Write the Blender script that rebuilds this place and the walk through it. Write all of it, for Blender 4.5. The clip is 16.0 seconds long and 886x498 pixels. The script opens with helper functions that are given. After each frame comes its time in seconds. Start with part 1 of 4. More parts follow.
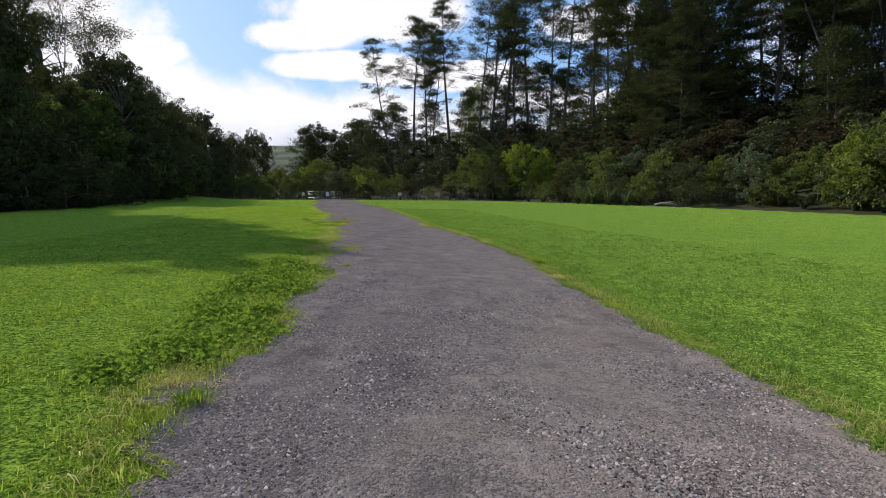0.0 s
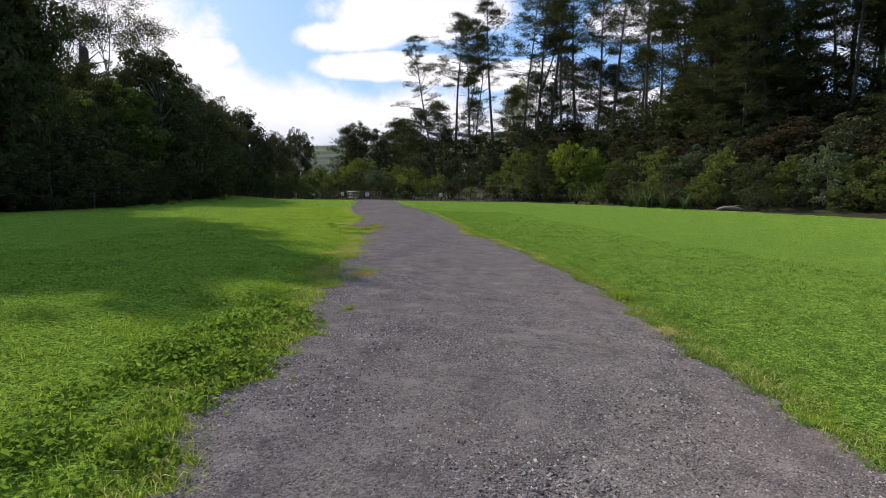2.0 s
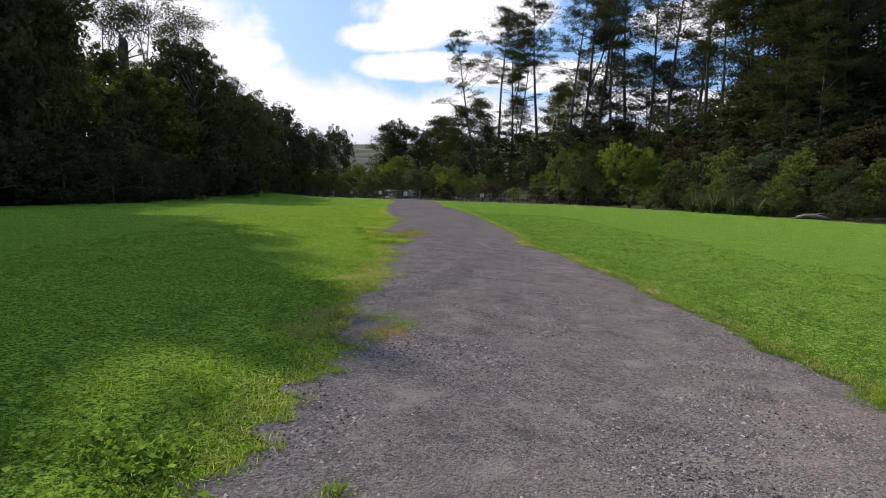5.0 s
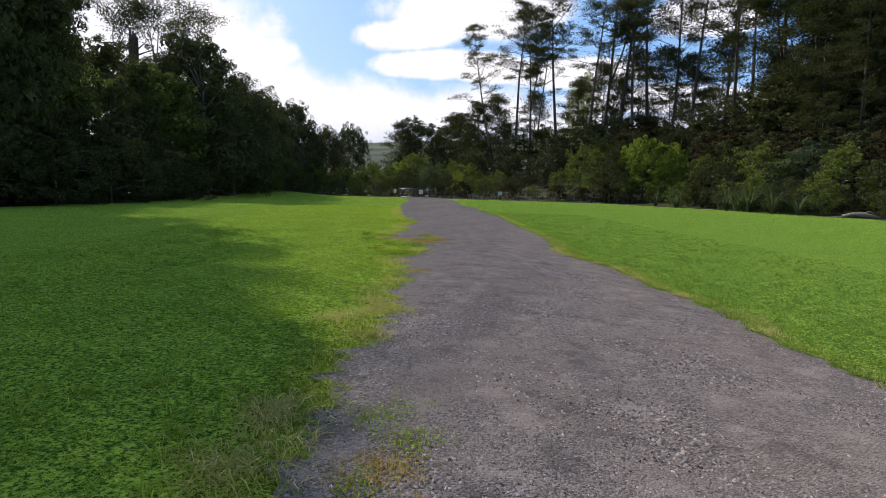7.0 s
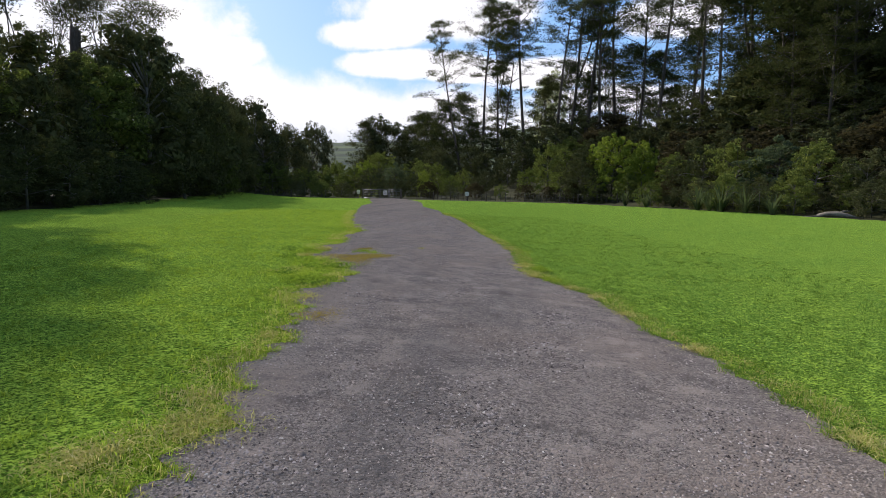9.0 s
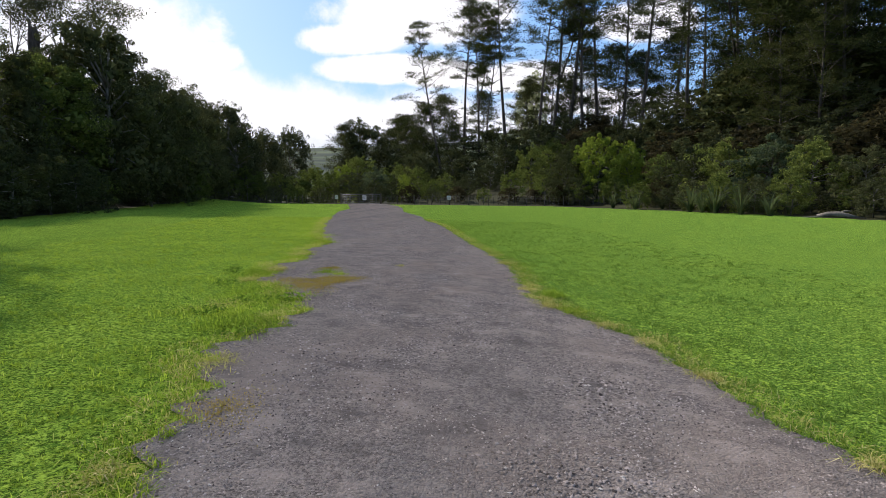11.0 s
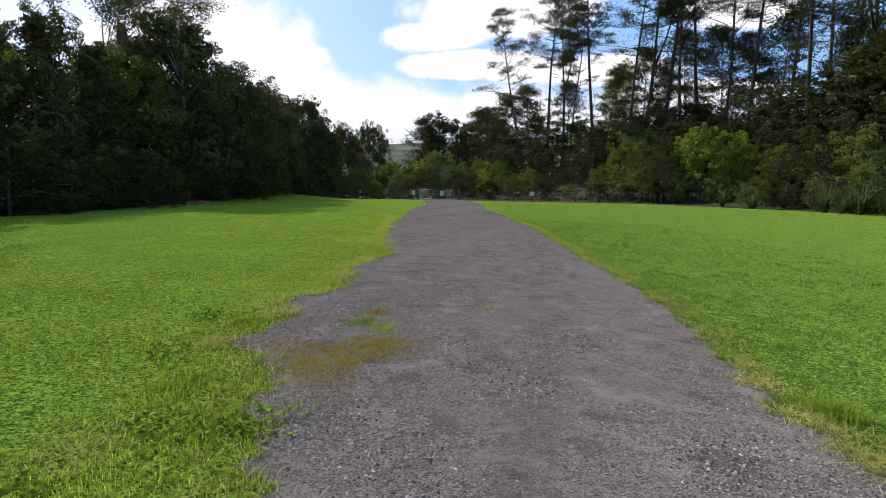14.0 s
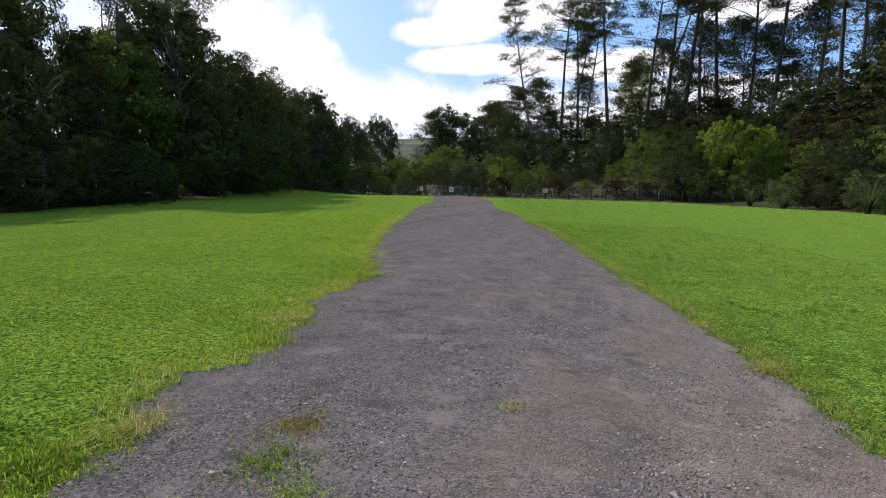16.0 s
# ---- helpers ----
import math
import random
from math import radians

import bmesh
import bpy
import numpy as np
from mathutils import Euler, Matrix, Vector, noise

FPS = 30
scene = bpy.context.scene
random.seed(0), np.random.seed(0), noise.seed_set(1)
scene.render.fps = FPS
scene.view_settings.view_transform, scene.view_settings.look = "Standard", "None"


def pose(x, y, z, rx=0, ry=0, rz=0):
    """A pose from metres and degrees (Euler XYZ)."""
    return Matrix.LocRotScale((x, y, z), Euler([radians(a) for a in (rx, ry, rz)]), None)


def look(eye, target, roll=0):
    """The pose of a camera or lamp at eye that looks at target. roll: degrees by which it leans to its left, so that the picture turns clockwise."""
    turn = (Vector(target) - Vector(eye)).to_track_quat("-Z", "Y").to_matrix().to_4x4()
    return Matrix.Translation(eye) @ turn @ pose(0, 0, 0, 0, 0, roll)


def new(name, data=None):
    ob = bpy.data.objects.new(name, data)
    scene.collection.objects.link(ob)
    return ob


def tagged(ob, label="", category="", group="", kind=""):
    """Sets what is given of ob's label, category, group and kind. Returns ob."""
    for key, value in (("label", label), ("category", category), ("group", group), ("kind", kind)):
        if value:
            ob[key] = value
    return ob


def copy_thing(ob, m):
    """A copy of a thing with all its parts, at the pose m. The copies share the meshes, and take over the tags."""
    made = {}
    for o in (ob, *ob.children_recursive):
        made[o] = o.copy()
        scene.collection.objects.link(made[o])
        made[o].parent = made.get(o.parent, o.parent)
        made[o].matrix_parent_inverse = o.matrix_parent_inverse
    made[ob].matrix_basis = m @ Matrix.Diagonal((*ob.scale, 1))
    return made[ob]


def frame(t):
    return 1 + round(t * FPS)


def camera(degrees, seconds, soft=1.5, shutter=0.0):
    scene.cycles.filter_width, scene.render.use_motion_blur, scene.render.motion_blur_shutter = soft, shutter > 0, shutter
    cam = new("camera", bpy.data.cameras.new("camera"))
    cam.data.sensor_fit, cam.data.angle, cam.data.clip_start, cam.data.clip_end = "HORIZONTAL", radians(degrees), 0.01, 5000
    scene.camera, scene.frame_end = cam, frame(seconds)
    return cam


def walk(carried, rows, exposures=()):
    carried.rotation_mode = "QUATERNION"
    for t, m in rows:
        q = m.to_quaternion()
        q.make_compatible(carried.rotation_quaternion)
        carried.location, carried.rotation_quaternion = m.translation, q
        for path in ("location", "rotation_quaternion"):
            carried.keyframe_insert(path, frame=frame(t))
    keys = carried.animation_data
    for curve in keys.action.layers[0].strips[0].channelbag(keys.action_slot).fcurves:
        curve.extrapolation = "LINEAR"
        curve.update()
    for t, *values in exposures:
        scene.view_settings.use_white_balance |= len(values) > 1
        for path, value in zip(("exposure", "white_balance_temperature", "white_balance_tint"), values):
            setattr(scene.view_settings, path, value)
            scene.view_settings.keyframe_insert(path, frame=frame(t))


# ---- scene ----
cam = camera(73.9, 16.0, soft=0.8)
PATH = [
    (0, (1.037, -0.88, 1.201), (0.946, 1.109, 1.009), -0.0),
    (0.5, (1.025, -0.103, 1.21), (0.897, 1.884, 1.021), -0.2),
    (1, (0.994, 0.673, 1.257), (0.842, 2.658, 1.066), 0.0),
    (1.5, (0.886, 1.456, 1.286), (0.696, 3.437, 1.093), 0.2),
    (2, (0.809, 2.194, 1.294), (0.579, 4.171, 1.102), 0.4),
    (2.5, (0.72, 2.915, 1.301), (0.451, 4.887, 1.108), 0.5),
    (3, (0.624, 3.627, 1.277), (0.334, 5.596, 1.083), 0.6),
    (3.5, (0.478, 4.336, 1.255), (0.174, 6.303, 1.067), 0.8),
    (4, (0.293, 4.965, 1.271), (-0.022, 6.931, 1.079), 0.9),
    (4.2, (0.221, 5.223, 1.252), (-0.1, 7.188, 1.06), 1.0),
    (6.3, (-0.552, 7.52, 1.286), (-0.959, 9.468, 1.088), 1.3),
    (6.5, (-0.603, 7.805, 1.268), (-1.013, 9.752, 1.069), 1.2),
    (7, (-0.689, 8.557, 1.277), (-1.095, 10.505, 1.076), 1.2),
    (7.5, (-0.752, 9.237, 1.313), (-1.153, 11.186, 1.115), 0.9),
    (8, (-0.742, 9.955, 1.326), (-1.103, 11.912, 1.125), 0.7),
    (8.5, (-0.694, 10.664, 1.335), (-1.029, 12.626, 1.134), 0.7),
    (9, (-0.637, 11.307, 1.38), (-0.944, 13.273, 1.18), 0.8),
    (9.2, (-0.617, 11.59, 1.391), (-0.895, 13.56, 1.192), 0.6),
    (11.3, (-1.171, 14.255, 1.352), (-1.417, 16.231, 1.167), 0.1),
    (11.5, (-1.232, 14.567, 1.326), (-1.495, 16.541, 1.14), 0.2),
    (12, (-1.402, 15.322, 1.327), (-1.707, 17.29, 1.141), 0.2),
    (12.5, (-1.593, 16.011, 1.362), (-1.975, 17.965, 1.166), 0.4),
    (13, (-1.747, 16.689, 1.37), (-2.174, 18.633, 1.167), 0.5),
    (13.5, (-1.936, 17.413, 1.35), (-2.401, 19.348, 1.148), 0.5),
    (14, (-2.077, 18.115, 1.343), (-2.58, 20.041, 1.142), 0.4),
    (14.5, (-2.211, 18.792, 1.385), (-2.738, 20.71, 1.176), 0.5),
    (15, (-2.423, 19.505, 1.413), (-2.968, 21.418, 1.201), 0.6),
    (15.5, (-2.545, 20.163, 1.435), (-3.089, 22.076, 1.223), 0.5),
    (16, (-2.656, 20.896, 1.438), (-3.191, 22.811, 1.221), 0.7),
]
walk(cam, [(t, look(eye, target, roll)) for t, eye, target, roll in PATH],
     ((0, 0.84, 6500, 15), (4, 0.84, 6500, 15), (9, 0.92, 6500, 15), (12, 0.98, 6500, 15), (16, 0.94, 6500, 15)))

# ---- world, sun, exposure ----
SUN_AZ, SUN_EL = -51.0, 33.0          # degrees, clockwise from +y, above the horizon


def nodes_of(tree):
    """Shortcuts to add nodes, join them and do arithmetic in a node tree."""
    N, L = tree.nodes, tree.links

    def add(kind, **sets):
        n = N.new(kind)
        for k, v in sets.items():
            n.inputs[k].default_value = v
        return n

    def put(value, socket):
        if isinstance(value, (int, float)):
            socket.default_value = value
        elif isinstance(value, tuple):
            socket.default_value = (*value, 1.0)[: len(socket.default_value)]
        else:
            L.new(value, socket)

    def calc(op, a, b=0.0, clamp=False):
        n = N.new("ShaderNodeMath")
        n.operation, n.use_clamp = op, clamp
        put(a, n.inputs[0])
        put(b, n.inputs[1])
        return n.outputs[0]

    def blend(f, a, b, mode="MIX"):
        n = N.new("ShaderNodeMix")
        n.data_type, n.blend_type = "RGBA", mode
        put(f, n.inputs[0])
        put(a, n.inputs[6])
        put(b, n.inputs[7])
        return n.outputs[2]

    def ramp(v, lo, hi, a=0.0, b=1.0, smooth=True):
        n = N.new("ShaderNodeMapRange")
        n.interpolation_type = "SMOOTHSTEP" if smooth else "LINEAR"
        put(v, n.inputs["Value"])
        for k, x in (("From Min", lo), ("From Max", hi), ("To Min", a), ("To Max", b)):
            n.inputs[k].default_value = x
        return n.outputs["Result"]

    def noise_at(vec, scale, detail=3.0, rough=0.55, distort=0.0):
        n = add("ShaderNodeTexNoise", Scale=scale, Detail=detail, Roughness=rough, Distortion=distort)
        if vec is not None:
            L.new(vec, n.inputs["Vector"])
        return n.outputs["Fac"]

    return N, L, add, put, calc, blend, ramp, noise_at


def make_world():
    w = bpy.data.worlds.new("sky")
    scene.world = w
    w.use_nodes = True
    w.node_tree.nodes.clear()
    N, L, add, put, calc, blend, ramp, noise_at = nodes_of(w.node_tree)
    sky = N.new("ShaderNodeTexSky")
    sky.sky_type, sky.sun_disc = "NISHITA", False
    sky.sun_elevation, sky.sun_rotation = radians(SUN_EL), radians(SUN_AZ)
    sky.air_density, sky.dust_density, sky.ozone_density = 1.0, 1.2, 1.6
    co = N.new("ShaderNodeTexCoord").outputs["Generated"]
    sep = N.new("ShaderNodeSeparateXYZ")
    L.new(co, sep.inputs[0])
    x, y, z = sep.outputs
    ahead = calc("MAXIMUM", y, 0.15)
    u, v = calc("DIVIDE", x, ahead), calc("DIVIDE", z, ahead)
    # the layer that the clouds lie in: puffs that flatten towards the horizon
    n1 = noise_at(co, 5.0, 8.0, 0.62, 0.25)
    n2 = noise_at(co, 14.0, 6.0, 0.65, 0.2)
    rag = calc("ADD", calc("MULTIPLY", calc("SUBTRACT", n1, 0.5), 0.95), calc("MULTIPLY", calc("SUBTRACT", n2, 0.5), 0.75))

    def puff(cu, cv, ru, rv):
        a = calc("DIVIDE", calc("SUBTRACT", u, cu), ru)
        b = calc("DIVIDE", calc("SUBTRACT", v, cv), rv)
        d = calc("SQRT", calc("ADD", calc("MULTIPLY", a, a), calc("MULTIPLY", b, b)))
        return ramp(calc("ADD", d, rag), 1.12, 0.78)

    bank = ramp(calc("ADD", calc("SUBTRACT", v, calc("MULTIPLY", u, -0.12)), calc("MULTIPLY", rag, 0.10)), 0.165, 0.115)
    rest = ramp(calc("ADD", noise_at(co, 3.0, 8.0, 0.6, 0.3), calc("MULTIPLY", z, 0.05)), 0.52, 0.66)
    away = ramp(calc("ABSOLUTE", calc("ADD", u, 0.2)), 0.32, 0.5)
    rest = calc("MULTIPLY", rest, calc("MAXIMUM", away, ramp(v, 0.5, 0.7)))
    cover = calc("MAXIMUM", bank, rest)
    for p in ((-0.17, 0.300, 0.15, 0.060), (-0.26, 0.262, 0.11, 0.030), (-0.22, 0.212, 0.125, 0.028), (-0.13, 0.20, 0.08, 0.022),
              (-0.62, 0.235, 0.13, 0.035), (-0.80, 0.28, 0.25, 0.09), (0.02, 0.19, 0.12, 0.03),
              (0.20, 0.275, 0.09, 0.035), (0.12, 0.15, 0.16, 0.025)):
        cover = calc("MAXIMUM", cover, puff(*p))
    cover = calc("MULTIPLY", cover, ramp(y, -1.1, -1.0))
    tone = ramp(noise_at(co, 9.0, 5.0, 0.6), 0.3, 0.7)
    low = ramp(v, 0.075, 0.13)
    white = blend(low, blend(tone, (0.60, 0.66, 0.75), (0.86, 0.90, 0.96)), blend(tone, (0.90, 0.93, 0.98), (1.0, 1.0, 1.0)))
    a, b = N.new("ShaderNodeBackground"), N.new("ShaderNodeBackground")
    L.new(blend(0.62, sky.outputs[0], (1.7, 3.9, 7.2)), a.inputs["Color"])
    a.inputs["Strength"].default_value = SKY
    L.new(white, b.inputs["Color"])
    b.inputs["Strength"].default_value = CLOUD
    m, out = N.new("ShaderNodeMixShader"), N.new("ShaderNodeOutputWorld")
    L.new(cover, m.inputs[0])
    L.new(a.outputs[0], m.inputs[1])
    L.new(b.outputs[0], m.inputs[2])
    L.new(m.outputs[0], out.inputs[0])


SKY, CLOUD, SUN = 0.078, 0.60, 5.0
make_world()
sun = new("sun", bpy.data.lights.new("sun", "SUN"))
sun.data.energy, sun.data.angle, sun.data.color = SUN, radians(0.55), (1.0, 0.95, 0.86)
aim = Vector((math.sin(radians(SUN_AZ)) * math.cos(radians(SUN_EL)), math.cos(radians(SUN_AZ)) * math.cos(radians(SUN_EL)), math.sin(radians(SUN_EL))))
sun.matrix_world = Matrix.Translation(aim * 200) @ aim.to_track_quat("Z", "Y").to_matrix().to_4x4()


# ---- materials ----
def material(name):
    m = bpy.data.materials.new(name)
    m.use_nodes = True
    m.node_tree.nodes.clear()
    kit = nodes_of(m.node_tree)
    out = m.node_tree.nodes.new("ShaderNodeOutputMaterial")
    return m, kit, out


def foliage(name, dark, light, tip, glow=0.35, rough=0.45, gloss=0.12):
    """Leaves: each one a tint between dark and light, with some tips, and light coming through."""
    m, (N, L, add, put, calc, blend, ramp, noise_at), out = material(name)
    g = N.new("ShaderNodeNewGeometry")
    info = N.new("ShaderNodeObjectInfo")
    isle = g.outputs["Random Per Island"]
    co = N.new("ShaderNodeTexCoord").outputs["Object"]
    patch = ramp(noise_at(co, 0.55, 3.0), 0.3, 0.7)
    c = blend(calc("ADD", calc("MULTIPLY", isle, 0.6), calc("MULTIPLY", patch, 0.4)), dark, light)
    c = blend(ramp(isle, 0.86, 0.98), c, tip)
    v = calc("ADD", calc("MULTIPLY", info.outputs["Random"], 0.5), 0.75)
    hs = add("ShaderNodeHueSaturation")
    L.new(c, hs.inputs["Color"])
    L.new(v, hs.inputs["Value"])
    L.new(calc("ADD", calc("MULTIPLY", info.outputs["Random"], -0.03), 0.515), hs.inputs["Hue"])
    if gloss > 0.2:
        p = add("ShaderNodeBsdfPrincipled", Roughness=rough)
        p.inputs["Specular IOR Level"].default_value = gloss
        L.new(hs.outputs[0], p.inputs["Base Color"])
    else:
        p = add("ShaderNodeBsdfDiffuse", Roughness=0.5)
        L.new(hs.outputs[0], p.inputs["Color"])
    t = N.new("ShaderNodeBsdfTranslucent")
    L.new(blend(0.5, hs.outputs[0], (light[0] * 1.4, light[1] * 1.4, light[2] * 0.9)), t.inputs["Color"])
    mx = N.new("ShaderNodeMixShader")
    mx.inputs[0].default_value = glow
    L.new(p.outputs[0], mx.inputs[1])
    L.new(t.outputs[0], mx.inputs[2])
    L.new(mx.outputs[0], out.inputs[0])
    return m


def rough_stuff(name, dark, light, scale, fine, rough=0.85, bump=0.3, stretch=(1, 1, 1), spec=0.3):
    """Bark, timber, stone: two scales of mottling and a relief."""
    m, (N, L, add, put, calc, blend, ramp, noise_at), out = material(name)
    co = N.new("ShaderNodeTexCoord").outputs["Object"]
    mp = add("ShaderNodeMapping")
    mp.inputs["Scale"].default_value = stretch
    L.new(co, mp.inputs["Vector"])
    a = noise_at(mp.outputs[0], scale, 4.0)
    b = noise_at(mp.outputs[0], fine, 4.0)
    f = calc("ADD", calc("MULTIPLY", ramp(a, 0.3, 0.7), 0.55), calc("MULTIPLY", ramp(b, 0.3, 0.7), 0.45))
    info = N.new("ShaderNodeObjectInfo")
    c = blend(f, dark, light)
    hs = add("ShaderNodeHueSaturation")
    L.new(c, hs.inputs["Color"])
    L.new(calc("ADD", calc("MULTIPLY", info.outputs["Random"], 0.4), 0.8), hs.inputs["Value"])
    p = add("ShaderNodeBsdfPrincipled", Roughness=rough)
    p.inputs["Specular IOR Level"].default_value = spec
    L.new(hs.outputs[0], p.inputs["Base Color"])
    bp = add("ShaderNodeBump", Strength=bump, Distance=0.03)
    L.new(b, bp.inputs["Height"])
    L.new(bp.outputs[0], p.inputs["Normal"])
    L.new(p.outputs[0], out.inputs[0])
    return m


def plain(name, color, rough=0.5, metal=0.0):
    m, (N, L, add, put, calc, blend, ramp, noise_at), out = material(name)
    co = N.new("ShaderNodeTexCoord").outputs["Object"]
    c = blend(ramp(noise_at(co, 9.0, 4.0), 0.3, 0.75), tuple(v * 0.78 for v in color), color)
    p = add("ShaderNodeBsdfPrincipled", Roughness=rough, Metallic=metal)
    L.new(c, p.inputs["Base Color"])
    L.new(p.outputs[0], out.inputs[0])
    return m


def lawn_material():
    m, (N, L, add, put, calc, blend, ramp, noise_at), out = material("mown_grass")
    co = N.new("ShaderNodeTexCoord").outputs["Object"]
    big, mid = noise_at(co, 0.10, 4.0), noise_at(co, 0.7, 4.0)
    fine, blade = noise_at(co, 7.0, 6.0, 0.75), noise_at(co, 42.0, 5.0, 0.8)
    c = blend(ramp(mid, 0.3, 0.7), (0.158, 0.262, 0.034), (0.232, 0.338, 0.046))
    c = blend(ramp(big, 0.52, 0.75, 0.0, 0.55), c, (0.2602, 0.2990, 0.0443))
    knot = noise_at(co, 17.0, 4.0, 0.7)
    sp = N.new("ShaderNodeSeparateXYZ")
    L.new(co, sp.inputs[0])
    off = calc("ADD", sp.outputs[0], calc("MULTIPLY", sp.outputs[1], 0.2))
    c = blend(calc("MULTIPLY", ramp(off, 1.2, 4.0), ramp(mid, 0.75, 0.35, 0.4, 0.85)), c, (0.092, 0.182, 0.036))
    # gaps between tufts: shade among the grass is put into the colour
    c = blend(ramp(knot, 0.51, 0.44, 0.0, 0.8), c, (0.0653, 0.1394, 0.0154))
    c = blend(ramp(knot, 0.53, 0.60, 0.0, 0.7), c, (0.3035, 0.4303, 0.0443))
    c = blend(ramp(blade, 0.53, 0.60, 0.0, 0.8), c, (0.3295, 0.4598, 0.0608))
    # finer hollows, near black between blades, are painted shade as well
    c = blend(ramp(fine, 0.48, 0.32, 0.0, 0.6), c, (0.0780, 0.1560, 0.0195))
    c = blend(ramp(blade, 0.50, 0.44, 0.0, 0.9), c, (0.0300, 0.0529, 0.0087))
    p = add("ShaderNodeBsdfDiffuse", Roughness=0.6)
    L.new(c, p.inputs["Color"])
    b1 = add("ShaderNodeBump", Strength=0.9, Distance=0.05)
    L.new(calc("ADD", calc("MULTIPLY", fine, 0.5), calc("MULTIPLY", blade, 0.5)), b1.inputs["Height"])
    L.new(b1.outputs[0], p.inputs["Normal"])
    L.new(p.outputs[0], out.inputs[0])
    return m


def gravel_material():
    m, (N, L, add, put, calc, blend, ramp, noise_at), out = material("crushed_gravel")
    co = N.new("ShaderNodeTexCoord").outputs["Object"]
    big, mid = noise_at(co, 0.55, 4.0, 0.6), noise_at(co, 2.6, 4.0, 0.6)
    vo = add("ShaderNodeTexVoronoi", Scale=75.0, Randomness=1.0)
    vs = add("ShaderNodeTexVoronoi", Scale=170.0, Randomness=1.0)
    for n in (vo, vs):
        L.new(co, n.inputs["Vector"])
    sep = N.new("ShaderNodeSeparateColor")
    L.new(vo.outputs["Color"], sep.inputs[0])
    s2 = N.new("ShaderNodeSeparateColor")
    L.new(vs.outputs["Color"], s2.inputs[0])
    grit, clod = noise_at(co, 34.0, 5.0, 0.8), noise_at(co, 13.0, 6.0, 0.75)
    c = blend(sep.outputs[0], (0.062, 0.053, 0.050), (0.236, 0.196, 0.180))
    c = blend(calc("MULTIPLY", ramp(s2.outputs[0], 0.3, 1.0), 0.5), c, (0.2998, 0.2602, 0.2213))
    c = blend(ramp(grit, 0.47, 0.38, 0.0, 0.6), c, (0.050, 0.043, 0.038))
    c = blend(ramp(clod, 0.51, 0.64, 0.0, 0.3), c, (0.2626, 0.2261, 0.1928))
    c = blend(ramp(clod, 0.49, 0.36, 0.0, 0.35), c, (0.0819, 0.0711, 0.0643))
    c = blend(ramp(grit, 0.56, 0.64, 0.0, 0.5), c, (0.3211, 0.2802, 0.2400))
    c = blend(ramp(big, 0.46, 0.66, 0.0, 0.55), c, (0.200, 0.158, 0.134))
    c = blend(ramp(mid, 0.53, 0.68, 0.0, 0.6), c, (0.285, 0.236, 0.206))
    c = blend(ramp(mid, 0.46, 0.32, 0.0, 0.6), c, (0.082, 0.073, 0.068))
    mp = N.new("ShaderNodeMapping")
    mp.inputs["Rotation"].default_value = (0, 0, math.radians(-11))
    mp.inputs["Scale"].default_value = (1, 0.09, 1)
    L.new(co, mp.inputs["Vector"])
    worn = noise_at(mp.outputs[0], 0.9, 3.0, 0.5)
    c = blend(ramp(worn, 0.5, 0.66, 0.0, 0.3), c, (0.225, 0.190, 0.165))
    c = blend(ramp(worn, 0.48, 0.34, 0.0, 0.35), c, (0.0927, 0.0844, 0.0819))
    p = add("ShaderNodeBsdfDiffuse", Roughness=0.8)
    L.new(c, p.inputs["Color"])
    h = calc("ADD", calc("MULTIPLY", vo.outputs["Distance"], -0.35), calc("ADD", calc("MULTIPLY", grit, 0.6), calc("MULTIPLY", clod, 0.8)))
    b1 = add("ShaderNodeBump", Strength=0.9, Distance=0.025)
    L.new(h, b1.inputs["Height"])
    L.new(b1.outputs[0], p.inputs["Normal"])
    L.new(p.outputs[0], out.inputs[0])
    return m


def pebble_material():
    m, (N, L, add, put, calc, blend, ramp, noise_at), out = material("loose_stone")
    isle = N.new("ShaderNodeNewGeometry").outputs["Random Per Island"]
    co = N.new("ShaderNodeTexCoord").outputs["Object"]
    c = blend(isle, (0.036, 0.031, 0.030), (0.340, 0.290, 0.268))
    c = blend(ramp(isle, 0.94, 1.0), c, (0.42, 0.385, 0.345))
    c = blend(calc("MULTIPLY", ramp(noise_at(co, 0.8, 3.0), 0.45, 0.7), 0.35), c, (0.2141, 0.1686, 0.1285))
    p = add("ShaderNodeBsdfDiffuse", Roughness=0.6)
    L.new(c, p.inputs["Color"])
    L.new(p.outputs[0], out.inputs[0])
    return m


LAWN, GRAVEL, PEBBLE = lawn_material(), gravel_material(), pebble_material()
# leaf litter taken near black: shade under the trees is in its colour
FLOOR = rough_stuff("shaded_litter", (0.012, 0.013, 0.007), (0.034, 0.034, 0.017), 0.6, 6.0, 0.95, 0.8, spec=0.03)
HILL = rough_stuff("far_paddock", (0.012, 0.020, 0.022), (0.07, 0.085, 0.045), 0.016, 0.06, 0.95, 0.1, (0.35, 1.6, 1.0), 0.03)
BARK = rough_stuff("pine_bark", (0.026, 0.022, 0.019), (0.086, 0.074, 0.063), 1.2, 7.0, 0.9, 0.8, (1, 1, 0.25), 0.1)
GREYBARK = rough_stuff("grey_bark", (0.05, 0.046, 0.04), (0.155, 0.145, 0.128), 1.2, 9.0, 0.9, 0.6, (1, 1, 0.3))
DEADWOOD = rough_stuff("weathered_wood", (0.06, 0.052, 0.043), (0.17, 0.15, 0.128), 1.5, 12.0, 0.85, 0.5, (1, 1, 0.3))
